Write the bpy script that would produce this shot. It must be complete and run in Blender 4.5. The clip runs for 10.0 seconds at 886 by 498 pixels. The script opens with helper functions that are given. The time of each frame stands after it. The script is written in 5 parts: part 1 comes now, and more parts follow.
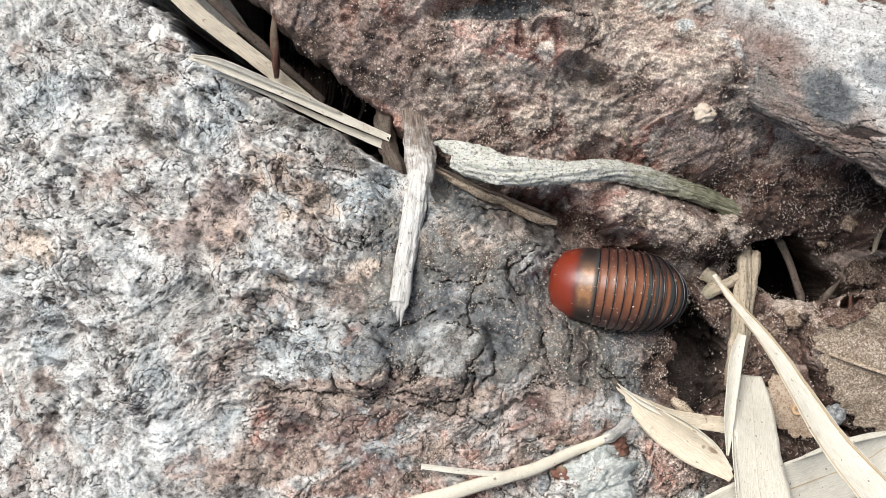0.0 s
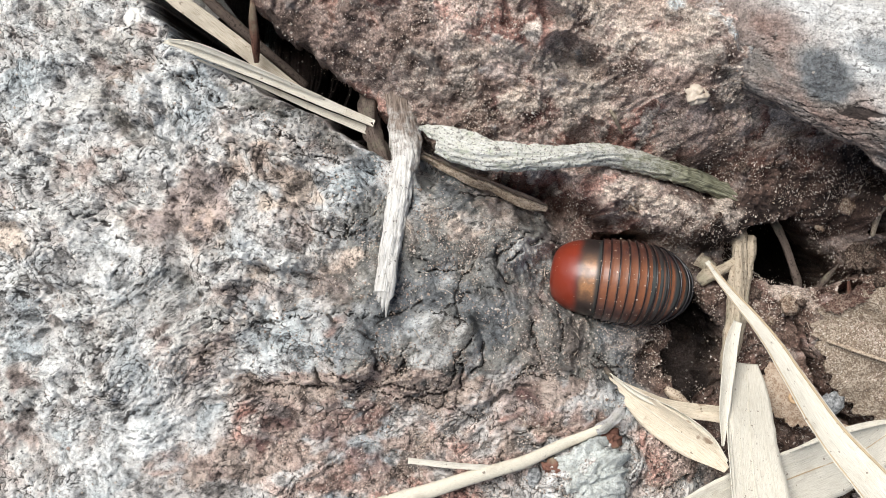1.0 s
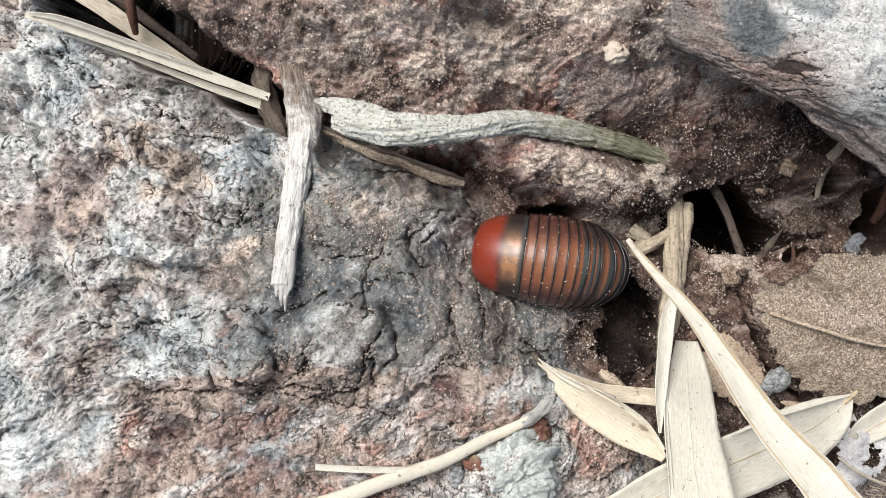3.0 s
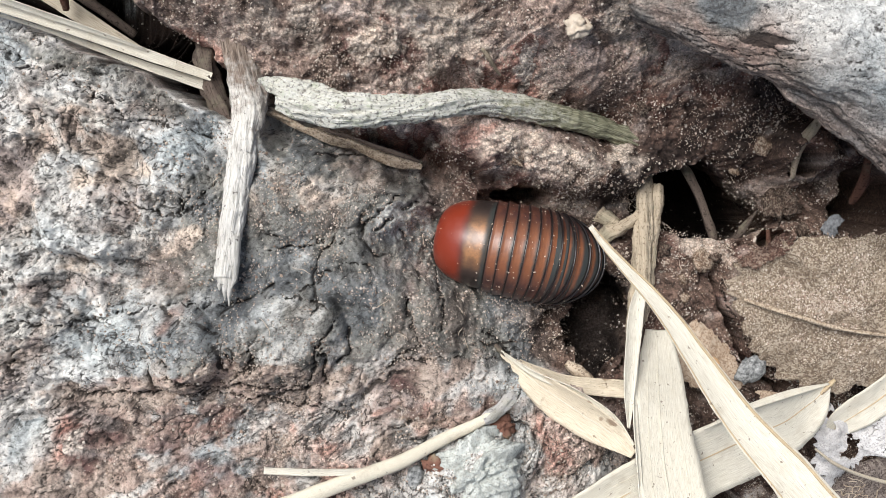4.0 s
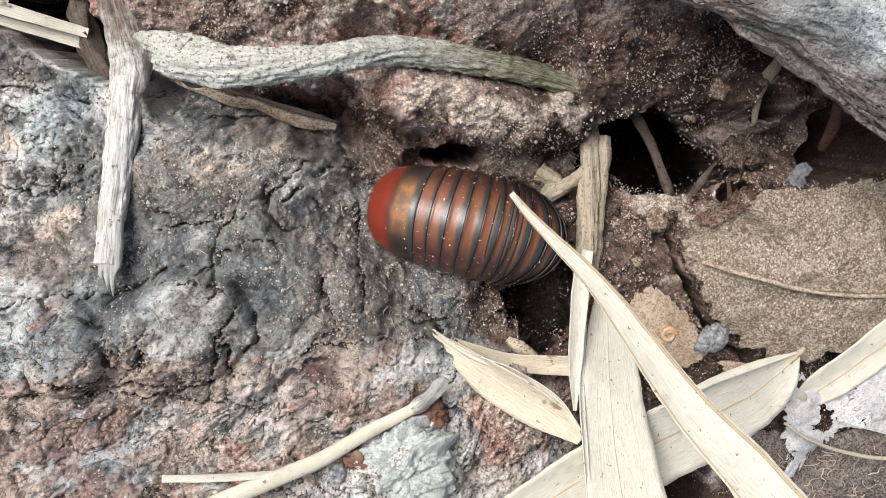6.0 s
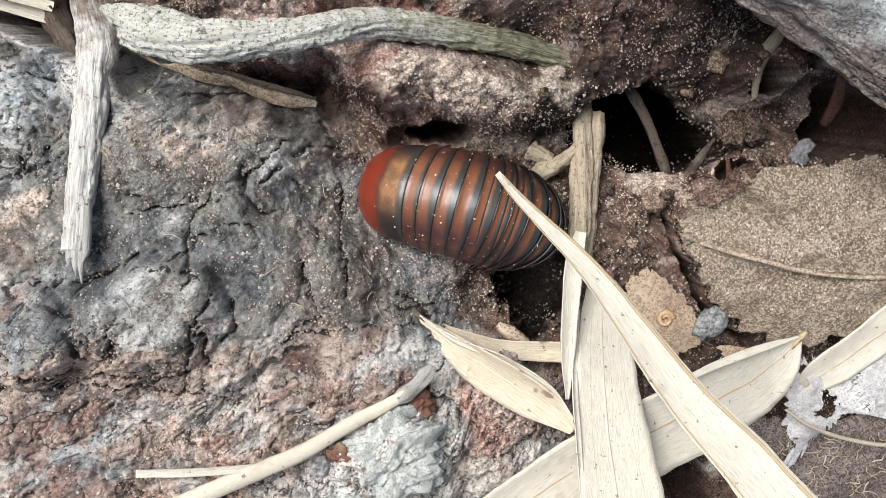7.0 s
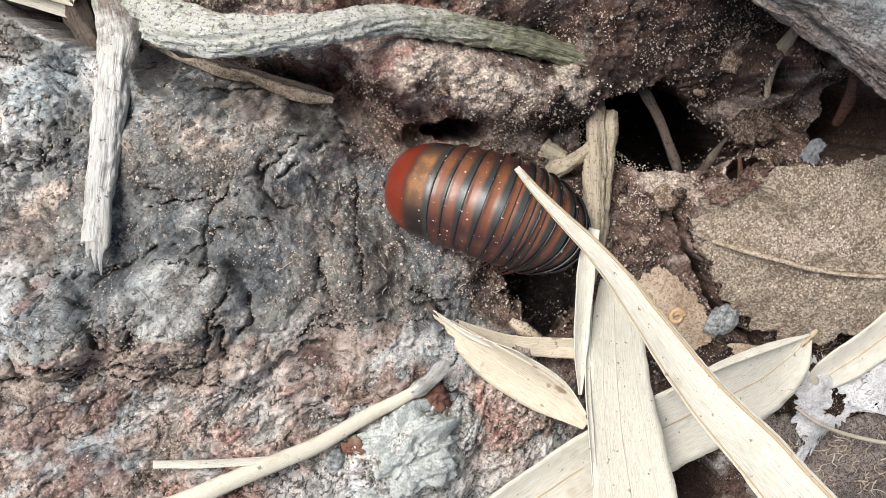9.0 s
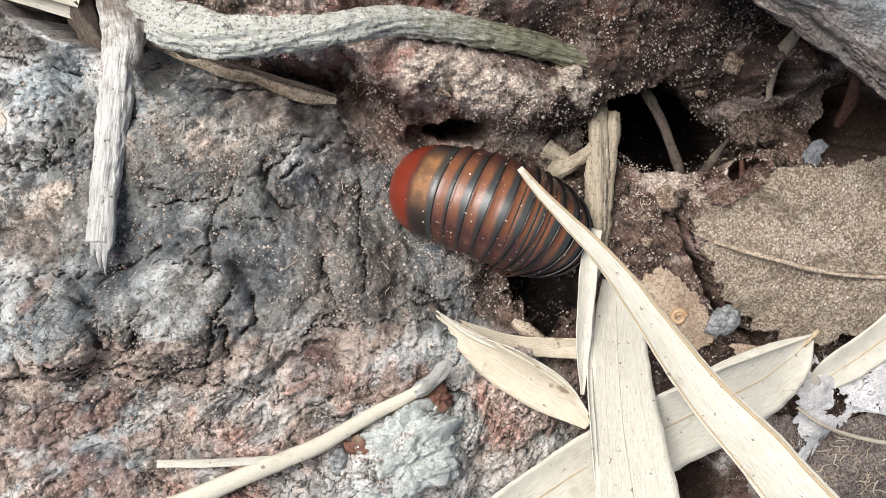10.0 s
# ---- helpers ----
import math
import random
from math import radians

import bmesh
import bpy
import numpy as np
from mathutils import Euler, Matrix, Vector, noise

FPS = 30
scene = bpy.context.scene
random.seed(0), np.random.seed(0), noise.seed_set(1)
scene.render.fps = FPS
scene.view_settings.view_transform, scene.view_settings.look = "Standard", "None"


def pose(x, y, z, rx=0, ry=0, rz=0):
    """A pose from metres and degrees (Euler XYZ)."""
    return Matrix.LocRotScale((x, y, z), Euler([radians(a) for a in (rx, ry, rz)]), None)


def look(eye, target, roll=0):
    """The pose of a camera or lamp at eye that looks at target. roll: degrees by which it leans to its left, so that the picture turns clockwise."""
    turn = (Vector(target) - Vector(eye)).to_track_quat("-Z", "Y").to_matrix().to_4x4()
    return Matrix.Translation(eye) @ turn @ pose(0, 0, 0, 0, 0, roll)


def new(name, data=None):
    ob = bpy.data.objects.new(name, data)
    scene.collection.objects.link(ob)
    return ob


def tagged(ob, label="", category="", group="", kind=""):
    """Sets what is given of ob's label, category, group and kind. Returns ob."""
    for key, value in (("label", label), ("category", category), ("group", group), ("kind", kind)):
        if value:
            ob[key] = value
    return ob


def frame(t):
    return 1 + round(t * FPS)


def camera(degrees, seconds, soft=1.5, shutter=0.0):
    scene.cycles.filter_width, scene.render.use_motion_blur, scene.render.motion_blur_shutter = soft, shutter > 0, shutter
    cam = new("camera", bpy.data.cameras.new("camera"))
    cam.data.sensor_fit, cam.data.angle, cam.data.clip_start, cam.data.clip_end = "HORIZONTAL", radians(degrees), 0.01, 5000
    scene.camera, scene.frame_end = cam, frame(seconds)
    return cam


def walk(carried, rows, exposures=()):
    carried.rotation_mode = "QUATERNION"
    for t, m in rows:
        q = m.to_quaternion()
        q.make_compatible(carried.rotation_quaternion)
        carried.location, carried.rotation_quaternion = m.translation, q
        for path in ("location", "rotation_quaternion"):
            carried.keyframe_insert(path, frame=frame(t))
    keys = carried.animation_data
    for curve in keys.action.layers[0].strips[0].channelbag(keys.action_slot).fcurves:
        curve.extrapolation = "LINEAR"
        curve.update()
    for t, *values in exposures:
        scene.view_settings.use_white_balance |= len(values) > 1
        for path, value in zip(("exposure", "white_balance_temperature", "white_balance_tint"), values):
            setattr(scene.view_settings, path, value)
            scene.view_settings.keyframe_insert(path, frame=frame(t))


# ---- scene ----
cam = camera(50.0, 10.0, 0.8)
METRES, EYE, TILT, LEAN, TURN = 0.12, 0.285, -90.0, 0.0, 0.0
ROWS = [
    (0.0, 0.0, 0.0, 0.0, 0.0, 0.0, -0.0),
    (0.5, 0.0284, 0.0279, 0.0094, 0.1, -0.43, 0.43),
    (1.0, 0.0358, 0.0666, 0.0113, 0.04, -1.0, 0.54),
    (1.5, 0.0496, 0.0926, 0.0091, 0.19, -1.33, 0.78),
    (2.0, 0.0377, 0.1167, 0.0061, -0.06, -1.67, 0.56),
    (2.5, 0.1326, 0.1893, 0.0374, -0.4, -2.64, 1.88),
    (4.0, 0.2736, 0.3912, 0.0696, -2.18, -5.03, 3.47),
    (4.5, 0.3268, 0.4379, 0.0813, -2.18, -5.78, 4.19),
    (5.0, 0.3703, 0.511, 0.0851, -2.4, -6.84, 4.73),
    (5.5, 0.4085, 0.5688, 0.0868, -2.58, -7.63, 5.21),
    (7.0, 0.4657, 0.7022, 0.0787, -2.73, -9.76, 5.96),
    (7.5, 0.4704, 0.7193, 0.0742, -2.83, -9.96, 6.01),
    (8.0, 0.4746, 0.7373, 0.0706, -2.88, -10.22, 6.05),
    (8.5, 0.4545, 0.7134, 0.0685, -2.93, -9.81, 5.79),
    (9.0, 0.4318, 0.6859, 0.0675, -2.77, -9.48, 5.5),
    (9.5, 0.4337, 0.6844, 0.065, -2.74, -9.38, 5.54),
    (10.0, 0.428, 0.6792, 0.0657, -2.7, -9.35, 5.47),
]
walk(cam, [(t, pose(0, 0, EYE, TILT, LEAN, TURN) @ pose(METRES * x, METRES * y, METRES * z, 90 + pitch, roll, yaw)) for t, x, y, z, yaw, pitch, roll in ROWS])

MM = 0.001

# ---- light: bright overcast sky, a soft sun behind cloud ----
world = bpy.data.worlds.new("sky")
scene.world = world
world.use_nodes = True
wn = world.node_tree
sky = wn.nodes.new("ShaderNodeTexSky")
sky.sky_type = "NISHITA"
sky.sun_disc = False
sky.sun_elevation, sky.sun_rotation = radians(58), radians(-41)
sky.air_density, sky.dust_density, sky.ozone_density = 1.0, 4.0, 0.4
wn.links.new(sky.outputs["Color"], wn.nodes["Background"].inputs["Color"])
wn.nodes["Background"].inputs["Strength"].default_value = 0.066
sun = new("sun", bpy.data.lights.new("sun", "SUN"))
sun.data.energy, sun.data.angle, sun.data.color = 3.5, radians(36), (0.985, 0.98, 0.985)
sun.matrix_world = look((-0.4, 0.46, 1.0), (0, 0, 0))
scene.view_settings.exposure = 0.35


# ---- materials ----
class Mat:
    """A small node builder."""

    def __init__(self, name, rough=0.8, spec=0.3):
        self.mat = bpy.data.materials.new(name)
        self.mat.use_nodes = True
        self.tree = self.mat.node_tree
        self.bsdf = self.tree.nodes["Principled BSDF"]
        self.bsdf.inputs["Roughness"].default_value = rough
        self.bsdf.inputs["Specular IOR Level"].default_value = spec
        self.coord = self.tree.nodes.new("ShaderNodeTexCoord")

    def node(self, kind, **ins):
        n = self.tree.nodes.new(kind)
        for k, v in ins.items():
            self.put(n.inputs[k.replace("_", " ")], v)
        return n

    def put(self, socket, v):
        if isinstance(v, bpy.types.NodeSocket):
            self.tree.links.new(v, socket)
        elif isinstance(v, tuple) and len(v) == 3 and socket.type == "RGBA":
            socket.default_value = (*v, 1)
        else:
            socket.default_value = v

    def noise(self, scale, detail=4, rough=0.6, stretch=(1, 1, 1), distort=0.0, where=None):
        m = self.node("ShaderNodeMapping", Vector=where or self.coord.outputs["Object"], Scale=stretch)
        n = self.node("ShaderNodeTexNoise", Vector=m.outputs[0], Scale=scale, Detail=detail, Roughness=rough, Distortion=distort)
        return n.outputs["Fac"]

    def cells(self, scale, feature="F1", stretch=(1, 1, 1)):
        m = self.node("ShaderNodeMapping", Vector=self.coord.outputs["Object"], Scale=stretch)
        n = self.node("ShaderNodeTexVoronoi", Vector=m.outputs[0], Scale=scale)
        n.feature = feature
        return n

    def band(self, v, lo, hi, a=0.0, b=1.0):
        n = self.node("ShaderNodeMapRange", Value=v)
        n.interpolation_type = "SMOOTHSTEP"
        for k, u in zip(("From Min", "From Max", "To Min", "To Max"), (lo, hi, a, b)):
            n.inputs[k].default_value = u
        return n.outputs[0]

    def math(self, op, a, b=0.0):
        n = self.tree.nodes.new("ShaderNodeMath")
        n.operation = op
        self.put(n.inputs[0], a)
        self.put(n.inputs[1], b)
        return n.outputs[0]

    def mix(self, fac, a, b, blend="MIX"):
        n = self.tree.nodes.new("ShaderNodeMix")
        n.data_type, n.blend_type = "RGBA", blend
        self.put(n.inputs["Factor"], fac)
        self.put(n.inputs["A"], a)
        self.put(n.inputs["B"], b)
        return n.outputs["Result"]

    def ramp(self, v, *stops):
        n = self.node("ShaderNodeValToRGB", Fac=v)
        e = n.color_ramp.elements
        while len(e) < len(stops):
            e.new(0.5)
        for el, (p, c) in zip(e, stops):
            el.position, el.color = p, (*c, 1)
        return n.outputs["Color"]

    def attr(self, name):
        n = self.tree.nodes.new("ShaderNodeAttribute")
        n.attribute_name = name
        return n.outputs["Fac"]

    def bump(self, height, strength, distance):
        n = self.node("ShaderNodeBump", Height=height, Strength=strength, Distance=distance)
        old = self.bsdf.inputs["Normal"]
        if old.is_linked:
            self.tree.links.new(old.links[0].from_socket, n.inputs["Normal"])
        self.tree.links.new(n.outputs[0], old)

    def done(self, color, rough=None):
        self.put(self.bsdf.inputs["Base Color"], color)
        if rough is not None:
            self.put(self.bsdf.inputs["Roughness"], rough)
        return self.mat


def bark_material():
    """Old bark and soil: plates of differing tint, fine grain, crinkled dark lines; masks name where soil, stains,
    lichen and painted shade lie.
    """
    m = Mat("weathered_bark", 0.85, 0.2)
    fine = m.noise(1300, 3, 0.6)
    mid = m.noise(420, 4, 0.65)
    broad = m.noise(70, 6, 0.72)
    grit = m.noise(3200, 2, 0.6)
    tint = m.math("ADD", m.attr("tint"), m.math("MULTIPLY", m.math("SUBTRACT", broad, 0.5), 0.55))
    sand = m.node("ShaderNodeTexVoronoi", Vector=m.coord.outputs["Object"], Scale=1500.0)
    speck = m.node("ShaderNodeTexVoronoi", Vector=m.coord.outputs["Object"], Scale=520.0)
    tone = m.node("ShaderNodeSeparateColor", Color=sand.outputs["Color"]).outputs[0]
    pick = m.node("ShaderNodeSeparateColor", Color=speck.outputs["Color"]).outputs[0]
    loose = m.math("MAXIMUM", m.attr("soil"), m.attr("humus"))
    chip = m.node("ShaderNodeTexVoronoi", Vector=m.coord.outputs["Object"], Scale=900.0, Randomness=1.0)
    flake = m.node("ShaderNodeSeparateColor", Color=chip.outputs["Color"]).outputs[1]
    s = m.math("ADD", m.attr("grain"), m.math("MULTIPLY", m.math("SUBTRACT", fine, 0.5), 0.55))
    s = m.math("ADD", s, m.math("MULTIPLY", m.math("SUBTRACT", mid, 0.5), 0.2))
    s = m.math("ADD", s, m.math("MULTIPLY", m.math("SUBTRACT", grit, 0.5), 0.45))
    s = m.math("ADD", s, m.math("MULTIPLY", m.math("SUBTRACT", flake, 0.5), 0.12))
    s = m.math("ADD", s, m.math("MULTIPLY", m.math("MULTIPLY", m.math("SUBTRACT", tone, 0.5), 0.35), loose))
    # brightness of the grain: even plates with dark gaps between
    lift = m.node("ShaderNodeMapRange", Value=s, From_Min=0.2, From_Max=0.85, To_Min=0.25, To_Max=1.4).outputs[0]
    bark = m.ramp(tint, (0.1, (0.346, 0.392, 0.402)), (0.3, (0.46, 0.489, 0.483)), (0.45, (0.553, 0.543, 0.512)), (0.6, (0.529, 0.5, 0.46)), (0.75, (0.449, 0.373, 0.327)), (0.92, (0.265, 0.224, 0.207)))
    dark = m.ramp(tint, (0.1, (0.094, 0.102, 0.108)), (0.35, (0.178, 0.187, 0.186)), (0.55, (0.24, 0.236, 0.21)), (0.75, (0.167, 0.144, 0.124)), (0.92, (0.244, 0.214, 0.181)))
    soil = m.ramp(tint, (0.08, (0.2, 0.145, 0.118)), (0.28, (0.37, 0.275, 0.228)), (0.42, (0.493, 0.386, 0.329)), (0.58, (0.67, 0.543, 0.468)), (0.7, (0.531, 0.336, 0.272)), (0.85, (0.253, 0.133, 0.108)), (0.95, (0.632, 0.557, 0.487)))
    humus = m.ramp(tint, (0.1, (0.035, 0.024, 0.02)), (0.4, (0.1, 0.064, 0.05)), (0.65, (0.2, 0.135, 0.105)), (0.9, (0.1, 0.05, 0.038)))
    red = m.ramp(tint, (0.1, (0.161, 0.0801, 0.0689)), (0.4, (0.293, 0.195, 0.161)), (0.65, (0.426, 0.346, 0.284)), (0.9, (0.123, 0.0601, 0.0529)))
    tan = m.ramp(tint, (0.15, (0.45, 0.385, 0.325)), (0.5, (0.585, 0.5, 0.415)), (0.85, (0.5, 0.395, 0.325)))
    lichen = m.ramp(tint, (0.15, (0.446, 0.487, 0.483)), (0.5, (0.633, 0.633, 0.601)), (0.85, (0.519, 0.503, 0.456)))
    c = m.mix(m.attr("soil"), bark, soil)
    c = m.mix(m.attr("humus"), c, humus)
    c = m.mix(m.attr("dark"), c, dark)
    c = m.mix(m.math("MULTIPLY", m.attr("red"), 0.85), c, red)
    c = m.mix(m.attr("tan"), c, tan)
    c = m.mix(m.attr("lichen"), c, lichen)
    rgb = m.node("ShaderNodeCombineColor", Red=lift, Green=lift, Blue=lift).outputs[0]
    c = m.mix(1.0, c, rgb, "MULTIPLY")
    spots = m.math("MULTIPLY", m.band(m.math("ADD", speck.outputs["Distance"], m.math("MULTIPLY", m.math("SUBTRACT", fine, 0.5), 0.5)), 0.26, 0.18), m.band(pick, 0.7, 0.74, 0.0, 0.8))
    c = m.mix(m.math("MULTIPLY", spots, m.math("MAXIMUM", m.math("MULTIPLY", m.attr("dark"), 0.7), loose)), c, (0.5, 0.45, 0.39))
    gap = m.math("MULTIPLY", m.math("MULTIPLY", m.band(sand.outputs["Distance"], 0.42, 0.62), loose), 0.35)
    c = m.mix(gap, c, (0.03, 0.022, 0.018))
    # thin crinkles where the crust has shrunk
    wrinkle = m.math("ABSOLUTE", m.math("SUBTRACT", m.noise(210, 4, 0.6, distort=0.8), 0.5))
    wrinkle = m.math("MULTIPLY", m.band(wrinkle, 0.011, 0.003), m.band(m.noise(75, 3), 0.45, 0.6))
    small = m.math("ABSOLUTE", m.math("SUBTRACT", m.noise(520, 3, 0.6, distort=0.5), 0.5))
    small = m.math("MULTIPLY", m.band(small, 0.024, 0.006), m.band(m.noise(130, 4, 0.7), 0.4, 0.56))
    wrinkle = m.math("MAXIMUM", wrinkle, m.math("MULTIPLY", small, 0.65))
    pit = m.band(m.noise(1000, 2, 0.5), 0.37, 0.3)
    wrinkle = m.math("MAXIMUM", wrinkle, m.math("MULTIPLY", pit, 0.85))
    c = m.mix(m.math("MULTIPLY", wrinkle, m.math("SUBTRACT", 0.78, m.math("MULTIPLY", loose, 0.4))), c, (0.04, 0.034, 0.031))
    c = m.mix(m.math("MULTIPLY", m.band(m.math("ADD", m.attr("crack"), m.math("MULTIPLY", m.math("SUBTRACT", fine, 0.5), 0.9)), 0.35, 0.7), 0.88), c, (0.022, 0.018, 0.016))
    m.bump(grit, 0.6, 0.0003)
    m.bump(fine, 0.7, 0.0005)
    m.bump(flake, 0.35, 0.0005)
    m.bump(mid, 0.4, 0.001)
    m.bump(m.math("MULTIPLY", sand.outputs["Distance"], loose), 0.5, -0.0005)
    m.bump(wrinkle, 0.6, -0.0006)
    return m.done(c)


def straw_material(name="dry_bamboo", a=(0.52, 0.475, 0.38), b=(0.68, 0.65, 0.55)):
    m = Mat(name, 0.6, 0.35)
    fibre = m.node("ShaderNodeTexNoise", Vector=m.node("ShaderNodeMapping", Vector=m.node("ShaderNodeUVMap").outputs[0], Scale=(2, 60, 1)).outputs[0], Scale=3.0, Detail=4.0).outputs["Fac"]
    blot = m.noise(90, 4, 0.6)
    c = m.ramp(fibre, (0.36, a), (0.58, b))
    streak = m.node("ShaderNodeTexNoise", Vector=m.node("ShaderNodeMapping", Vector=m.node("ShaderNodeUVMap").outputs[0], Scale=(1, 22, 1)).outputs[0], Scale=3.0, Detail=5.0, Roughness=0.7).outputs["Fac"]
    c = m.mix(m.band(streak, 0.6, 0.66, 0.0, 0.55), c, tuple(0.5 * v for v in a))
    c = m.mix(m.band(streak, 0.44, 0.34, 0.0, 0.5), c, tuple(min(0.85, 1.18 * v) for v in b))
    c = m.mix(m.band(blot, 0.55, 0.75, 0.0, 0.5), c, (0.36, 0.3, 0.22))
    dash = m.node("ShaderNodeTexNoise", Vector=m.node("ShaderNodeMapping", Vector=m.node("ShaderNodeUVMap").outputs[0], Scale=(9, 60, 1)).outputs[0], Scale=2.0, Detail=2.0).outputs["Fac"]
    c = m.mix(m.math("MULTIPLY", m.band(dash, 0.64, 0.7, 0.0, 0.75), m.band(m.noise(60, 3), 0.42, 0.6)), c, tuple(0.3 * v for v in a))
    speck = m.noise(700, 2, 0.5)
    c = m.mix(m.band(speck, 0.68, 0.74, 0.0, 0.7), c, (0.12, 0.08, 0.05))
    m.bump(fibre, 0.35, 0.0004)
    if name == "cream_leaf":
        c = m.mix(m.band(m.noise(110, 3, 0.6), 0.6, 0.66, 0.0, 0.75), c, (0.2, 0.12, 0.07))
    return m.done(c)


def wood_material(name="weathered_twig", a=(0.24, 0.21, 0.18), b=(0.62, 0.6, 0.55)):
    m = Mat(name, 0.85, 0.2)
    fibre = m.node("ShaderNodeTexNoise", Vector=m.node("ShaderNodeMapping", Vector=m.node("ShaderNodeUVMap").outputs[0], Scale=(0.6, 9, 1)).outputs[0], Scale=3.0, Detail=6.0, Roughness=0.7).outputs["Fac"]
    c = m.ramp(fibre, (0.34, a), (0.47, b), (0.7, tuple(min(1, 1.2 * v) for v in b)))
    pit = m.noise(1300, 3, 0.6)
    c = m.mix(m.band(pit, 0.34, 0.44, 0.8, 0.0), c, a)
    c = m.mix(m.band(m.noise(120, 4), 0.5, 0.7, 0.0, 0.5), c, (0.3, 0.29, 0.2))
    m.bump(fibre, 0.7, 0.0012)
    return m.done(c)


def dusty_material(name, lo, mid, hi, dust=0.5):
    """Dead leaf or soil: mottled, with pale sand stuck to it."""
    m = Mat(name, 0.85, 0.2)
    g = m.math("ADD", m.math("MULTIPLY", m.noise(80, 5, 0.7), 0.5), m.math("MULTIPLY", m.noise(600, 5, 0.7), 0.5))
    c = m.ramp(g, (0.35, lo), (0.5, mid), (0.66, hi))
    grit = m.node("ShaderNodeTexVoronoi", Vector=m.coord.outputs["Object"], Scale=2600.0)
    tone = m.node("ShaderNodeSeparateColor", Color=grit.outputs["Color"]).outputs[0]
    fleck = m.math("MULTIPLY", m.band(tone, 0.6, 0.75), m.band(m.noise(130, 4), 0.3, 0.6, 0.5, 1.0))
    c = m.mix(m.math("MULTIPLY", fleck, dust), c, (0.5, 0.44, 0.35))
    c = m.mix(m.math("MULTIPLY", m.band(tone, 0.38, 0.2), 0.75), c, lo)
    m.bump(grit.outputs["Distance"], 0.35, -0.0004)
    m.bump(g, 0.6, 0.001)
    return m.done(c)


def plain_material(name, a, b, rough=0.6, scale=500, spec=0.4):
    m = Mat(name, rough, spec)
    n = m.noise(scale, 4, 0.65)
    m.bump(n, 0.4, 0.0005)
    return m.done(m.ramp(n, (0.35, a), (0.65, b)))


def grain_material():
    m = Mat("loose_sand", 0.75, 0.3)
    island = m.node("ShaderNodeNewGeometry").outputs["Random Per Island"]
    return m.done(m.ramp(island, (0.0, (0.16, 0.115, 0.09)), (0.3, (0.36, 0.28, 0.22)), (0.55, (0.48, 0.41, 0.34)), (0.85, (0.62, 0.56, 0.49)), (1.0, (0.3, 0.2, 0.15))))


BARK = bark_material()
STRAW = straw_material()
DULL_STRAW = straw_material("dull_straw", (0.3, 0.25, 0.18), (0.58, 0.52, 0.41))
CREAM_STRAW = straw_material("cream_straw", (0.56, 0.5, 0.38), (0.76, 0.71, 0.58))
CREAM = straw_material("cream_leaf", (0.46, 0.38, 0.27), (0.66, 0.59, 0.46))
RIB = straw_material("leaf_rib", (0.34, 0.25, 0.15), (0.6, 0.48, 0.31))
def branch_material():
    m = Mat("lichened_branch", 0.85, 0.2)
    uv = m.node("ShaderNodeUVMap").outputs[0]
    fibre = m.node("ShaderNodeTexNoise", Vector=m.node("ShaderNodeMapping", Vector=uv, Scale=(0.6, 9, 1)).outputs[0], Scale=3.0, Detail=6.0, Roughness=0.7).outputs["Fac"]
    crust = m.noise(380, 5, 0.75)
    c = m.ramp(fibre, (0.3, (0.3, 0.28, 0.21)), (0.42, (0.68, 0.67, 0.57)), (0.6, (0.84, 0.835, 0.77)))
    c = m.mix(m.band(crust, 0.52, 0.64, 0.0, 0.7), c, (0.56, 0.6, 0.44))
    c = m.mix(m.band(crust, 0.42, 0.32, 0.0, 0.8), c, (0.12, 0.1, 0.08))
    c = m.mix(m.band(m.noise(1400, 3), 0.36, 0.46, 0.7, 0.0), c, (0.1, 0.085, 0.065))
    end = m.node("ShaderNodeSeparateXYZ", Vector=m.coord.outputs["Object"]).outputs["X"]
    end = m.math("ADD", end, m.math("MULTIPLY", m.math("SUBTRACT", crust, 0.5), 0.08))
    olive = m.ramp(fibre, (0.34, (0.07, 0.066, 0.042)), (0.48, (0.23, 0.23, 0.15)), (0.66, (0.45, 0.44, 0.32)))
    c = m.mix(m.band(end, 0.046, 0.08), c, olive)
    m.bump(fibre, 0.8, 0.0012)
    m.bump(crust, 0.7, 0.001)
    return m.done(c)


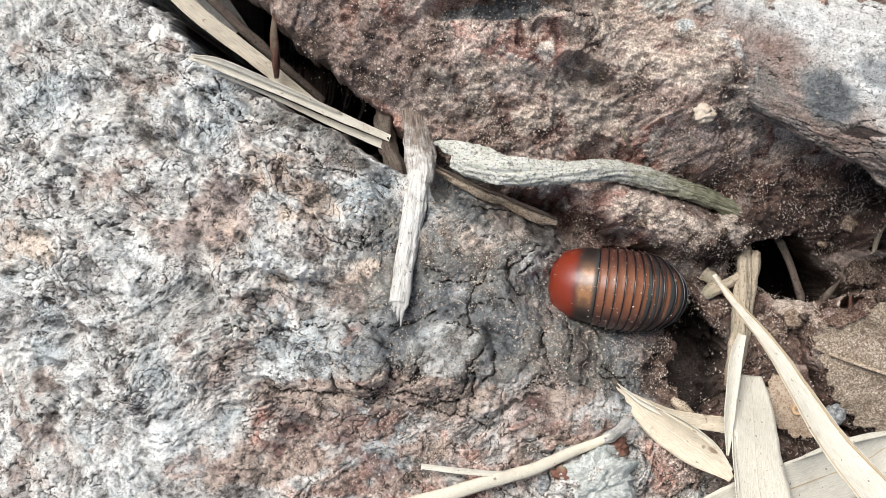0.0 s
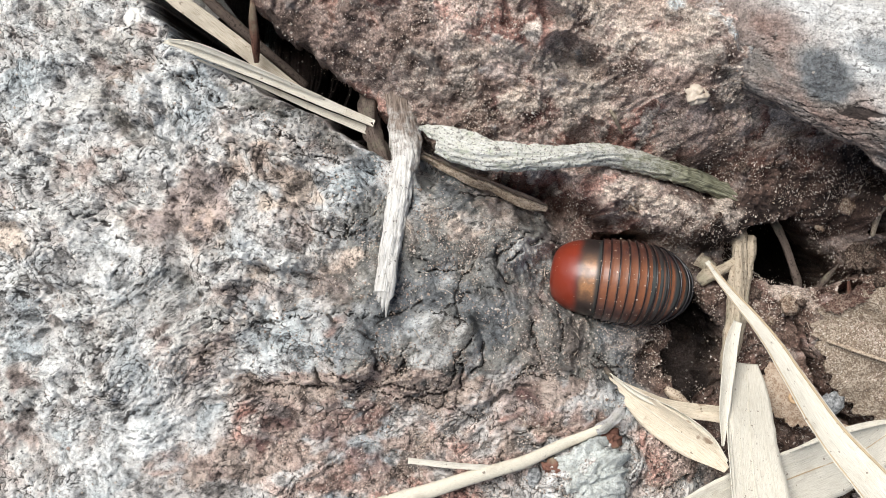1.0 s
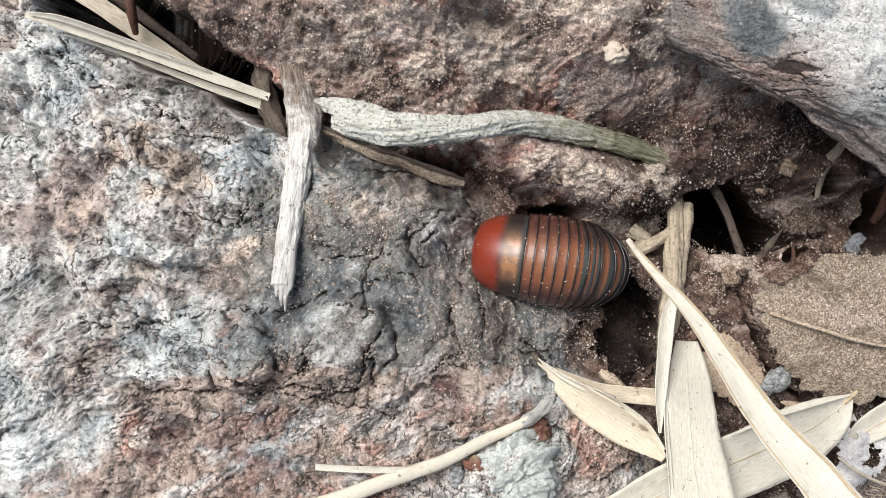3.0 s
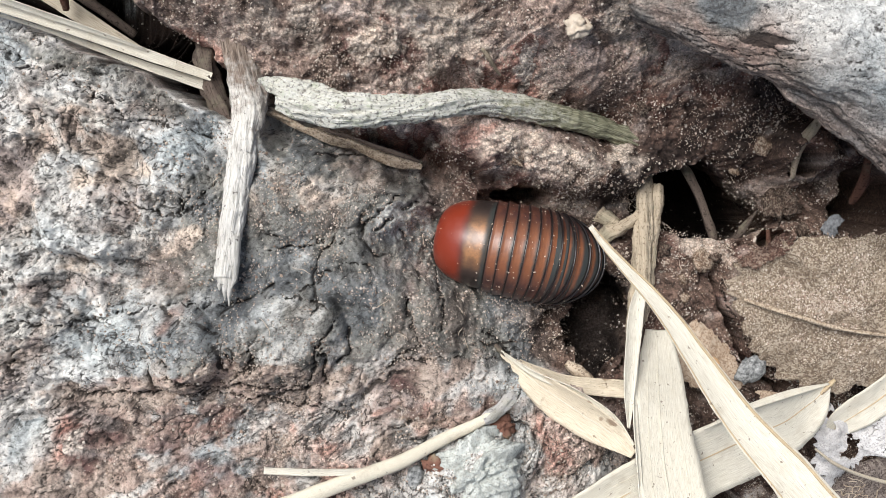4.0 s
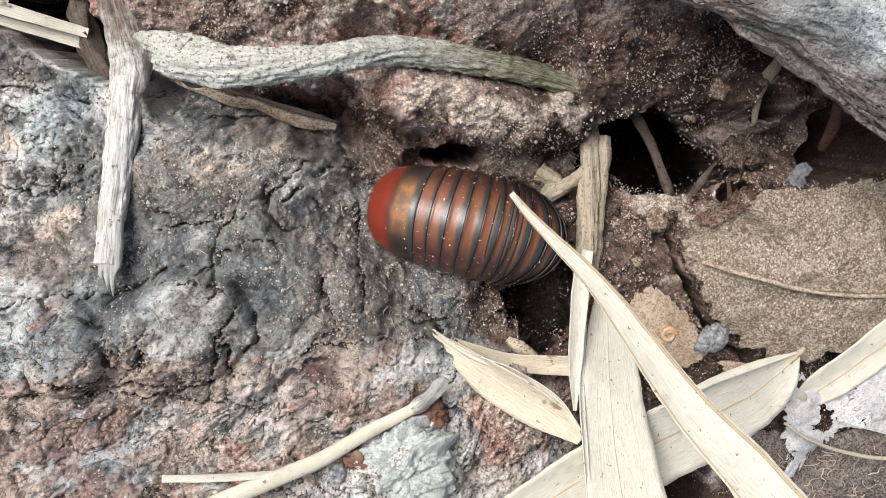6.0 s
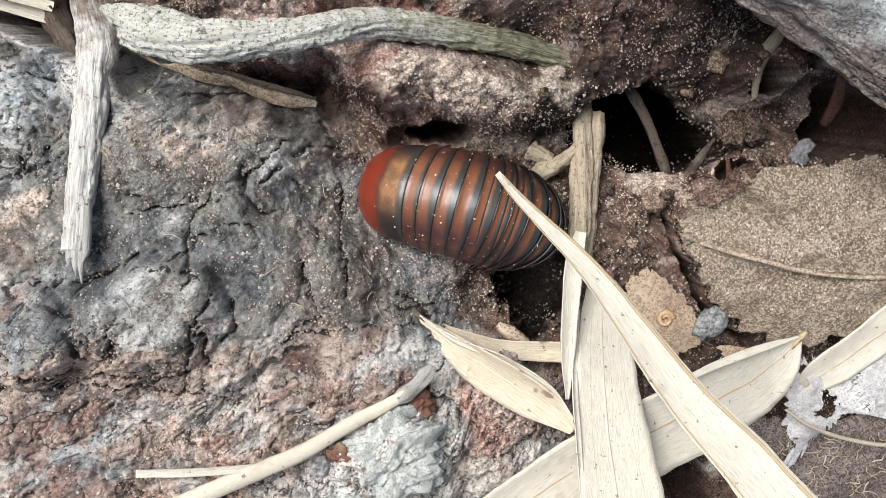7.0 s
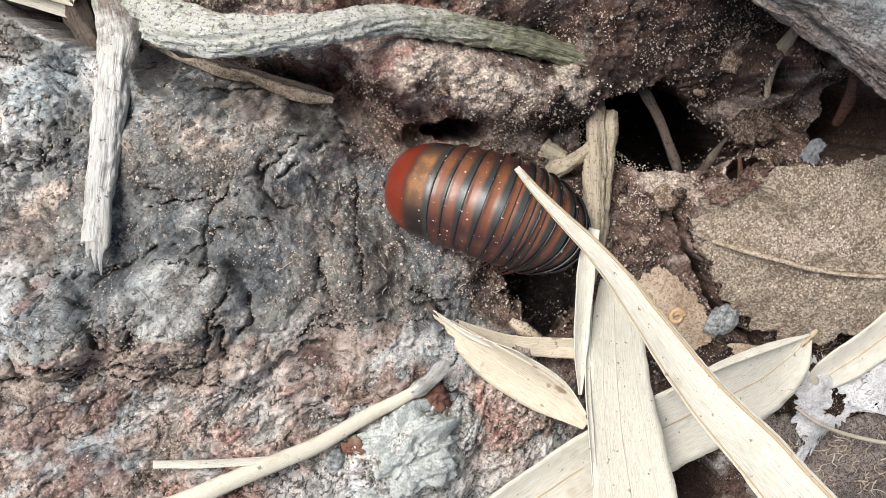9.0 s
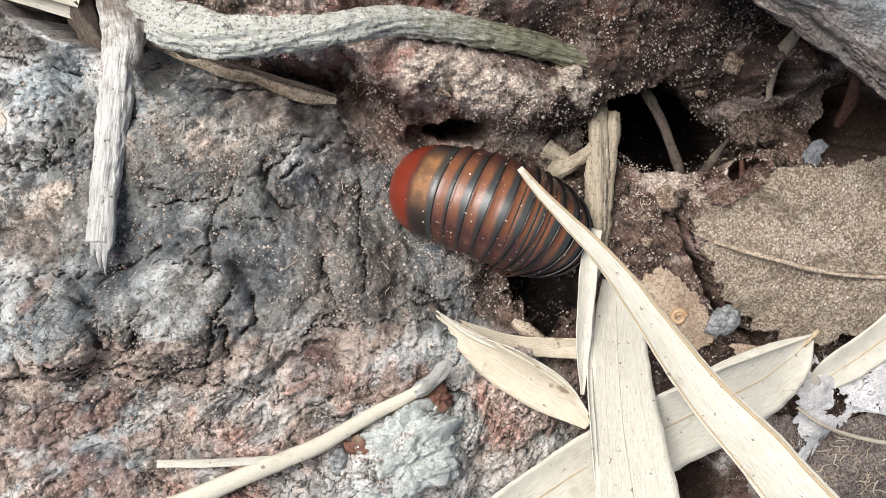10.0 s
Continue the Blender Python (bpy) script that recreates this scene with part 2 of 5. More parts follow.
def twig_material():
    """Bare grey wood, still brown with old bark at the thick end."""
    m = Mat("twig_wood", 0.85, 0.2)
    uv = m.node("ShaderNodeUVMap").outputs[0]
    fibre = m.node("ShaderNodeTexNoise", Vector=m.node("ShaderNodeMapping", Vector=uv, Scale=(0.6, 9, 1)).outputs[0], Scale=3.0, Detail=6.0, Roughness=0.7).outputs["Fac"]
    spot = m.noise(500, 4, 0.7)
    pale = m.ramp(fibre, (0.34, (0.38, 0.355, 0.31)), (0.47, (0.72, 0.7, 0.64)), (0.62, (0.86, 0.845, 0.8)))
    brown = m.ramp(fibre, (0.34, (0.07, 0.052, 0.042)), (0.5, (0.25, 0.195, 0.155)), (0.68, (0.45, 0.38, 0.32)))
    y = m.node("ShaderNodeSeparateXYZ", Vector=m.coord.outputs["Object"]).outputs["Y"]
    y = m.math("ADD", y, m.math("MULTIPLY", m.math("SUBTRACT", m.noise(180, 4, 0.7), 0.5), 0.07))
    c = m.mix(m.band(y, 0.018, 0.042), pale, brown)
    c = m.mix(m.band(spot, 0.4, 0.3, 0.0, 0.8), c, (0.06, 0.045, 0.035))
    m.bump(fibre, 0.9, 0.001)
    m.bump(spot, 0.5, 0.0006)
    return m.done(c)


TWIG = twig_material()
PALE = branch_material()
PALE_STALK = wood_material("stalk_wood", (0.2, 0.15, 0.1), (0.5, 0.42, 0.31))
ROTTEN = wood_material("rotten_wood", (0.03, 0.022, 0.018), (0.13, 0.1, 0.082))
RUST_WOOD = wood_material("rusty_bark", (0.05, 0.022, 0.016), (0.17, 0.085, 0.06))
GREY_BARK = wood_material("grey_sheath", (0.25, 0.235, 0.22), (0.55, 0.535, 0.51))
DUSTY_LEAF = dusty_material("dusty_leaf", (0.12, 0.088, 0.064), (0.23, 0.18, 0.13), (0.36, 0.305, 0.24), 0.55)
TAN_LEAF = dusty_material("tan_leaf", (0.24, 0.165, 0.11), (0.42, 0.32, 0.23), (0.55, 0.45, 0.35), 0.4)
HUSK = dusty_material("leaf_husk", (0.18, 0.13, 0.09), (0.46, 0.37, 0.27), (0.62, 0.52, 0.41), 0.45)
RUST_LEAF = dusty_material("rust_leaf", (0.045, 0.024, 0.018), (0.105, 0.06, 0.045), (0.2, 0.14, 0.105), 0.25)
DARK_LEAF = dusty_material("dark_leaf", (0.06, 0.045, 0.04), (0.16, 0.13, 0.115), (0.28, 0.24, 0.21), 0.25)
SOIL_CRUMB = dusty_material("soil_crumb", (0.1, 0.065, 0.045), (0.24, 0.17, 0.12), (0.45, 0.36, 0.28), 0.6)
GREY_FILM = plain_material("grey_film", (0.1, 0.105, 0.11), (0.26, 0.27, 0.28), 0.6, 900)
LICHEN = dusty_material("lichen_crust", (0.3, 0.31, 0.28), (0.48, 0.51, 0.48), (0.66, 0.69, 0.65), 0.2)
HUMUS_CRUMB = dusty_material("humus_crumb", (0.035, 0.024, 0.018), (0.09, 0.06, 0.046), (0.2, 0.145, 0.115), 0.25)
TISSUE = dusty_material("leaf_tissue", (0.36, 0.35, 0.34), (0.56, 0.55, 0.54), (0.72, 0.71, 0.7), 0.1)
PALE_FIBRE = plain_material("pale_fibre", (0.4, 0.33, 0.25), (0.6, 0.52, 0.42))
GREY_STONE = plain_material("grey_stone", (0.08, 0.085, 0.085), (0.42, 0.43, 0.42), 0.8, 900)
WHITE_FLAKE = plain_material("white_flake", (0.6, 0.58, 0.52), (0.8, 0.78, 0.72), 0.7)
BLACK_SEED = plain_material("black_seed", (0.01, 0.01, 0.012), (0.025, 0.024, 0.026), 0.25)
AMBER = plain_material("amber_shell", (0.4, 0.24, 0.12), (0.6, 0.42, 0.25), 0.35)
GRAINS = grain_material()


# ---- mesh helpers, all in millimetres ----
def grid_mesh(name, v, nu, nv, material, closed=False, uv=None):
    """A mesh from an nu x nv lattice of places (millimetres); closed joins the second way round."""
    v = np.asarray(v, float).reshape(nu, nv, 3)
    i = np.arange(nu * nv).reshape(nu, nv)
    if closed:
        i = np.concatenate([i, i[:, :1]], 1)
    q = np.stack([i[:-1, :-1], i[1:, :-1], i[1:, 1:], i[:-1, 1:]], -1).reshape(-1, 4)
    return quads(name, v.reshape(-1, 3), q, material, uv)


def quads(name, v, q, material, uv=None, smooth=True):
    me = bpy.data.meshes.new(name)
    me.vertices.add(len(v))
    me.vertices.foreach_set("co", (np.asarray(v) * MM).ravel().astype(np.float32))
    me.loops.add(q.size)
    me.loops.foreach_set("vertex_index", q.ravel().astype(np.int32))
    me.polygons.add(len(q))
    me.polygons.foreach_set("loop_start", np.arange(0, q.size, q.shape[1], dtype=np.int32))
    me.polygons.foreach_set("use_smooth", np.full(len(q), smooth))
    if uv is not None:
        me.uv_layers.new(name="UVMap").data.foreach_set("uv", np.asarray(uv)[q.ravel()].ravel().astype(np.float32))
    me.materials.append(material)
    me.update(calc_edges=True)
    me.validate()
    return me


def spline(p, n):
    """n places on a smooth line through the rows of p."""
    p = np.asarray(p, float)
    k = np.linspace(0, len(p) - 1, n)
    i = np.clip(k.astype(int), 0, len(p) - 2)
    f = (k - i)[:, None]
    g = np.gradient(p, axis=0)
    a, b, ga, gb = p[i], p[i + 1], g[i], g[i + 1]
    return (2 * f**3 - 3 * f**2 + 1) * a + (f**3 - 2 * f**2 + f) * ga + (3 * f**2 - 2 * f**3) * b + (f**3 - f**2) * gb


def smooth(a, b, x):
    t = np.clip((x - a) / (b - a), 0, 1)
    return t * t * (3 - 2 * t)


def lattice(ix, iy, seed):
    h = (ix.astype(np.int64) * 374761393 + iy.astype(np.int64) * 668265263 + seed * 1442695041) & 0x7FFFFFFF
    h = ((h ^ (h >> 13)) * 1274126177) & 0x7FFFFFFF
    return ((h ^ (h >> 16)) & 0xFFFFFF) / float(0xFFFFFF)


def value(x, y, seed):
    ix, iy = np.floor(x), np.floor(y)
    fx, fy = x - ix, y - iy
    fx, fy = fx * fx * fx * (fx * (fx * 6 - 15) + 10), fy * fy * fy * (fy * (fy * 6 - 15) + 10)
    a, b = lattice(ix, iy, seed), lattice(ix + 1, iy, seed)
    c, d = lattice(ix, iy + 1, seed), lattice(ix + 1, iy + 1, seed)
    return (a + (b - a) * fx) + ((c + (d - c) * fx) - (a + (b - a) * fx)) * fy


def fractal(x, y, size, seed, octaves=4, gain=0.5):
    """Soft noise, about -1 to 1, with features of that size."""
    total, amp, norm = 0, 1.0, 0
    for k in range(octaves):
        c, s = math.cos(k * 0.9 + 0.4), math.sin(k * 0.9 + 0.4)
        total = total + amp * (2 * value((x * c - y * s) / size + 17.3 * k, (x * s + y * c) / size - 9.1 * k, seed + k) - 1)
        norm, amp, size = norm + amp, amp * gain, size * 0.5
    return total / norm * 1.6


# ---- the ground: a big grey root, a soil-crusted root above it, and a floor of litter ----
VALLEY = np.array([(-1500, 700), (-110, 113), (-78, 76.5), (-41, 47.5), (-17, 33), (12, 17), (36, 8.5), (58, 0), (86, -7), (119, -5), (144, -3), (1500, 40)], float)


def base_height(x, y):
    vy = np.interp(x, VALLEY[:, 0], VALLEY[:, 1])
    d = (y - vy) * 0.88
    xa, ya = np.clip(x, -160, 100), np.clip(y, -120, 110)
    root = -4.4 - 0.215 * xa - 0.221 * ya - 0.0007 * xa * xa + 0.00083 * xa * ya
    root = root - 9 * smooth(30, 62, x) * smooth(-62, -40, y)
    edge = 71 + 17 * smooth(-42, -66, y)
    root = root + (-28 - root) * smooth(edge - 9, edge + 9, x)
    rise = 1 - 0.62 * smooth(30, 72, x)
    dd = np.clip(d, 0, 120)
    bank = -24 + (26 * (1 - np.exp(-dd / 20)) + 0.25 * dd) * rise + (22 * smooth(18, 48, dd) + 4 * smooth(40, 52, dd)) * smooth(40, 78, x)
    z = root + (bank - root) * smooth(-5, 5, d)
    depth = np.interp(x, [-110, -80, -40, -19, -10, 30, 60, 95, 106, 126, 136, 160], [150, 150, 150, 140, 8, 10, 6, 10, 14, 14, 12, 8])
    wide = np.interp(x, [-110, -80, -40, -10, 40, 100, 120, 140], [13, 12.5, 8, 5.5, 6, 6, 9, 7])
    z = z - depth * smooth(wide * 1.25, wide * 0.45, np.abs(d + 1 - 2.5 * smooth(10, -40, x)))
    return z


# humps and dents: middle, half sizes, turn, height
DARK_LUMPS = [
    (-1, -33, 13, 11, -6, 8.5), (-24, -34, 8, 10, 14, 5), (20, -22, 11, 16, -16, 3), (13, -48, 5, 5, -6, 2.5),
    (32, -7, 10, 6, 6, 4), (12, 2, 20, 8, 2, 3), (39, -28, 7, 14, 4, 2),
]
FLOOR_LUMPS = [
    (43, -49, 21, 7, 6, 3), (47, -70, 14, 10, -6, 6), (69, -69, 10, 8, -6, 4), (-29, -33, 15, 8, -20, 3.5),
    (72, 10, 29, 7, -12, 7), (66, -1, 8, 3.2, -10, -40), (58, -2, 5, 4, 0, -10), (57, 6, 6, 3.5, 0, -6),
]
BANK_LUMPS = [
    (0, 18, 3.5, 7, 20, -9), (37, 13, 6, 6, 0, -10), (142, 4.5, 9, 8.5, 0, 11),
    (57, 54, 28, 13, -10, 5), (6, 54, 23, 12, 0, 4), (44, 48, 6, 4, 0, -6), (14, 70, 18, 5, 0, -10),
    (29, 15.5, 9, 4, -15, -14), (41, 53, 7, 4, -30, -6), (52, 29, 10, 3.5, -15, -7), (77, 22, 5, 3, -30, -6),
    (104, 33, 6, 10, -40, -6), (30, 62, 9, 3, -10, -5), (86, 42, 6, 4, -30, 4), (22, 36, 8, 5, 0, 3),
]
WEST_LUMPS = [
    (-43, 2, 14, 11, -10, 2.5), (-88, 43, 10, 8, -30, 5), (-109, 3, 25, 10, -30, 3), (-66, -19, 16, 19, 0, 2),
    (-82, 69, 7, 14, 30, 2), (-46, -1, 11, 9, -8, 1.8), (-104, 24, 16, 5, -38, -2.2), (-60, -44, 13, 8, 12, -1.6),
    (-83, -8, 9, 16, -15, 2.4), (-118, 62, 14, 8, -50, 2),
]
LUMPS = DARK_LUMPS + FLOOR_LUMPS + BANK_LUMPS + WEST_LUMPS
UPPER_CRACKS = [
    [(-51.1, -24.3), (-30.4, -21.7), (-14.1, -22.4), (1, -21.5), (11.3, -24.1)],
    [(-12.6, -36.7), (-15.4, -30.6), (-13, -24.3)],
    [(-96.8, 47.5), (-90.5, 53), (-78.7, 50.1), (-66.6, 46.7)],
    [(-31.8, -32.6), (-20.3, -41.1), (-13, -41.1), (-6.5, -34.8)],
    [(-24.6, 10.4), (-24.4, 0.2), (-15.7, 3.6)],
    [(-48.8, -40), (-29.9, -42.1), (-10.6, -42.4), (2.7, -43.5)],
    [(-129.2, 11.4), (-119.1, 9.2), (-104.7, 10.4), (-86.1, 0.2)],
]
LOWER_CRACKS = [
    [(-61.5, -34.3), (-62.9, -31.9), (-59.5, -28.9)],
    [(-37.8, 5.2), (-27.7, 0.2), (-16.1, 7)],
    [(-49, 34.7), (-35, 24.2), (-16.3, 19.2)],
    [(-94, 51), (-88, 54.5), (-79, 52), (-74, 48), (-70, 44)],
    [(-70, 52), (-67, 46), (-63, 41)],
    [(-63, 41), (-57, 38), (-50, 38.5)],
    [(-62, -20), (-57, -24), (-52, -25)],
]
MIDDLE_CRACKS = [
    [(-3.1, -9.8), (10.8, -9.9), (20.2, -7.1), (24.3, -1.6), (30.3, 0.6)],
    [(22.6, -17.5), (15.9, -15.4), (10, -17.4), (5.8, -20.9)],
    [(29.5, -24), (31.6, -31.5), (32.7, -37.8), (25.8, -41.5)],
    [(8.8, -34.7), (9.6, -44.1), (6.8, -49.3), (14.1, -54.5)],
    [(-6.7, -30.9), (-7.6, -38.7)],
    [(51.1, -37.9), (54.8, -40.8), (58.4, -43.8)],
]
EAST_CRACKS = [
    [(5.2, -43.3), (8.1, -33.6), (12.9, -27.9)],
    [(-27.7, -42.8), (-15.3, -44), (-1.8, -47.7), (6.7, -50.7)],
    [(27, -42.1), (38.8, -42), (53.7, -44.5)],
    [(-2.3, 63.3), (2.6, 66.1), (10.9, 62.7), (18.9, 67), (42.9, 67.9)],
    [(120.4, -26.4), (123, -37), (128.9, -49.8), (134.2, -56.8)],
    [(39.7, -12.3), (39.5, -24.6), (39.5, -35.7)],
]
CRACKS = UPPER_CRACKS + LOWER_CRACKS + MIDDLE_CRACKS + EAST_CRACKS
# raised folds (positive) and grooves of the peeling bark: height, half width, line
FOLDS = [
    (2.5, 1.5, [(-64, 38.5), (-57, 30), (-47, 25), (-37, 23.5)]),
    (2.2, 1.2, [(-52, 35), (-44, 28.5), (-32, 23.5), (-24, 18.5), (-16, 12)]),
    (3.1, 2.0, [(-56, 7), (-52, -3), (-42, -8), (-32, -7), (-27, 0)]),
    (2.0, 1.6, [(-59, 18.5), (-47, 15), (-37, 8.5), (-31, 0)]),
    (2.4, 1.5, [(-67, 3.5), (-61, -10), (-54, -20), (-47, -26.5)]),
    (-4.1, 3.0, [(-122, 25), (-109, 20), (-100, 13.5), (-92, 3.5)]),
    (-4.4, 2.0, [(-95, 42), (-90, 34), (-80, 28.5), (-71, 25)]),
    (-2.7, 2.0, [(-74, 22), (-73, 8), (-70, -4), (-66, -18)]),
    (2.0, 1.8, [(-112, -12), (-100, -22), (-90, -35), (-84, -48)]),
]
ZONES = {
    # dark bark, plus shade painted into the bank hollow and the millipede's pits
    "dark": [(22, -18, 46, 26, 0, 0.95), (13, -14, 39, 24, 4, 1), (-1, -33, 14, 11, -6, 1.7), (45, -30, 14, 15, -6, 1.3), (-23, -33, 9, 10, -6, 0.6), (62, -43, 17, 6, -11, 1), (83, -52, 8, 8, -6, 1), (-2, -8, 36, 32, 0, 0.75), (16, 69, 18, 4, 0, 1), (88, -38, 13, 17, 0, 1), (-68, -49, 14, 9, 0, 0.35), (-24, -20, 20, 15, 0, 0.45), (47, -34, 27, 7, 0, 0.9), (-78, -19, 19, 11, 40, 0.55), (-92, 35, 13, 3, -38, 0.65), (-40, 34, 30, 4, -29, 0.7)],
    "red": [(-35, -41.5, 24, 4, -3, 1.5), (-60, -60, 20, 6, 4, 0.8), (-14, -44, 40, 7, -3, 1), (10, -60, 50, 9, 4, 0.6), (-51, -62, 20, 4, 8, 1), (37, -45, 14, 5, 5, 0.8), (-4, -57, 43, 11, 0, 0.5), (25, 37, 20, 6, -12, 0.7), (-22, -26, 7, 5, 0, 0.5), (-36, -50, 14, 6, 0, 0.7), (-83, 36, 10, 3, -30, 0.5), (-56, 74, 9, 9, 0, 0.5), (-29, -67, 10, 4, 0, 0.8)],
    "tan": [(12, 5, 27, 7, 0, 0.4), (25, 45, 42, 13, -8, 0.6), (60, 66, 45, 18, -20, 0.65), (95, 40, 25, 10, -35, 0.5), (-48, 19, 19, 10, -25, 0.8), (-121, 0, 10, 11, 0, 0.8), (-37, -8, 18, 4, 10, 0.8), (-60, -1, 8, 15, 20, 0.6), (74, 10, 32, 8, -12, 0.6), (-59, -27, 13, 13, 0, 0.45), (50, 54, 16, 8, -10, 0.5), (-88, 44, 9, 6, -30, 0.6), (11, 49, 24, 10, 0, 0.35), (120, -23, 21, 14, -6, 0.4)],
    "lichen": [(84, 62, 44, 10, -38, 0.8), (-113, 41, 48, 48, 0, 0.75), (-100, -33, 45, 42, 0, 0.75), (-45, 25, 30, 20, -25, 0.5), (-55, -20, 25, 25, 0, 0.45), (47, -70, 15, 11, -6, 2.2), (51, -66, 7, 4, 4, 1), (32, -6, 9, 4.5, 4, 1.0), (0, -30, 9, 8, -6, 1.5), (20, 4, 12, 4, 0, 0.35), (-82, 69, 22, 11, 0, 0.4), (-40, 0, 18, 16, -10, 0.7)],
    "soil": [(0, -62, 75, 15, 0, 0.5), (-30, -52, 40, 10, 0, 0.45), (72, -69, 16, 10, -6, 0.9), (49, -58, 10, 5, 14, 0.5), (3, -62, 33, 10, 0, 0.4)],
}
FLOW = [(-119, 59, -65), (-111, 24, -35), (-58, 42, -30), (-24, 31, -28), (-56, 14, -50), (-78, -26, 60), (-106, -43, -35), (-39, -20, -20), (-14, -46, -6), (20, -50, 10), (-45, -64, 6), (3, -2, 8), (29, -21, -60), (19, 56, -10), (71, 49, -35), (117, 60, -35), (91, 34, 20), (93, 7, -15), (124, -30, -20), (55, -71, 30), (-117, -10, -20), (-24, 4, -75)]


def axis(lo, hi, step, far):
    mid = np.arange(lo, hi + step / 2, step)
    out = np.cumsum(step * 1.35 ** np.arange(1, 40))
    out = out[out < far]
    return np.concatenate([lo - out[::-1], mid, hi + out]), len(out), len(mid)


def ellipse(x, y, cx, cy, rx, ry, turn):
    c, s = math.cos(radians(turn)), math.sin(radians(turn))
    u, v = x - cx, y - cy
    return np.sqrt(((u * c + v * s) / rx) ** 2 + ((v * c - u * s) / ry) ** 2)


def line_distance(x, y, pts):
    best = np.full(x.shape, 1e9)
    for (x0, y0), (x1, y1) in zip(pts[:-1], pts[1:]):
        dx, dy = x1 - x0, y1 - y0
        k = np.clip(((x - x0) * dx + (y - y0) * dy) / (dx * dx + dy * dy), 0, 1)
        best = np.minimum(best, np.hypot(x - x0 - k * dx, y - y0 - k * dy))
    return best


def cell_edges(x, y, size, seed):
    """Distance from the borders of irregular cells: 0 on a border."""
    x, y = x / size, y / size
    ix, iy = np.floor(x), np.floor(y)
    f1, f2 = np.full(x.shape, 9.0), np.full(x.shape, 9.0)
    for a in (-1, 0, 1):
        for b in (-1, 0, 1):
            px, py = ix + a + lattice(ix + a, iy + b, seed), iy + b + lattice(ix + a, iy + b, seed + 7)
            d = np.hypot(x - px, y - py)
            f2 = np.minimum(f2, np.maximum(f1, d))
            f1 = np.minimum(f1, d)
    return f2 - f1, f1


def patches(x, y, size, seed):
    """A random number for each irregular patch."""
    x, y = x / size, y / size
    ix, iy = np.floor(x), np.floor(y)
    best, out = np.full(x.shape, 9.0), np.zeros(x.shape)
    for a in (-1, 0, 1):
        for b in (-1, 0, 1):
            d = np.hypot(x - ix - a - lattice(ix + a, iy + b, seed), y - iy - b - lattice(ix + a, iy + b, seed + 7))
            out = np.where(d < best, lattice(ix + a, iy + b, seed + 13), out)
            best = np.minimum(best, d)
    return out


def contour(f, levels, width):
    """Thin lines along the level curves of a field, of even width in millimetres."""
    gx_, gy_ = np.gradient(f, STEP)
    slope = np.hypot(gx_, gy_) + 0.06
    return np.maximum.reduce([np.exp(-((np.abs(f - c) / slope / width) ** 2)) for c in levels])


def streaks(noise_map, ang, reach, step):
    """Draws noise out along the grain of the bark, whose direction is ang."""
    nx, ny = noise_map.shape
    total = noise_map.copy()
    cx, cy = np.cos(ang), np.sin(ang)
    for way in (1, -1):
        px, py = np.meshgrid(np.arange(nx, dtype=float), np.arange(ny, dtype=float), indexing="ij")
        for k in range(reach):
            a, b = np.clip(px.astype(int), 0, nx - 1), np.clip(py.astype(int), 0, ny - 1)
            px, py = px + way * step * cx[a, b], py + way * step * cy[a, b]
            a, b = np.clip(px.astype(int), 0, nx - 1), np.clip(py.astype(int), 0, ny - 1)
            total += noise_map[a, b] * (1 - k / reach)
    return (total - total.mean()) / total.std()


STEP = 0.33
(gx, ox, nx), (gy, oy, ny) = axis(-152, 180, STEP, 1200), axis(-108, 92, STEP, 1200)
X, Y = np.meshgrid(gx, gy, indexing="ij")
Z = base_height(X, Y)
inner = (slice(ox, ox + nx), slice(oy, oy + ny))
x, y = X[inner], Y[inner]
# wobble, so that no edge is a clean curve
wx, wy = x + 2.2 * fractal(x, y, 9, 21, 4), y + 2.2 * fractal(x, y, 9, 31, 4)
z = base_height(wx, wy)
north = smooth(-3, 4, (wy - np.interp(wx, VALLEY[:, 0], VALLEY[:, 1])) * 0.88)
litter = smooth(60, 76, wx + 22 * (smooth(-66, -42, wy) - 1)) * (1 - north)

# direction of the grain
cs, sn, wsum = 0, 0, 0
for fx, fy, fa in FLOW:
    w = 1 / ((x - fx) ** 2 + (y - fy) ** 2 + 120) ** 1.5
    cs, sn, wsum = cs + w * math.cos(2 * radians(fa)), sn + w * math.sin(2 * radians(fa)), wsum + w
ang = 0.5 * np.arctan2(sn, cs) + 0.75 * fractal(x, y, 16, 41, 3)

ring = np.zeros(x.shape)
for cx, cy, rx, ry, turn, h in LUMPS:
    e = ellipse(wx, wy, cx, cy, rx * 1.15, ry * 1.15, turn)
    z = z + h * np.clip(1 - e**3.2, 0, 1) ** 0.65
    if h >= 3 and cx > -40:
        ring = np.maximum(ring, np.exp(-(((e - 1.03) * min(rx, ry) / 0.4) ** 2)) * smooth(-0.3, 0.5, fractal(x, y, 6, 200 + int(cx), 3)))

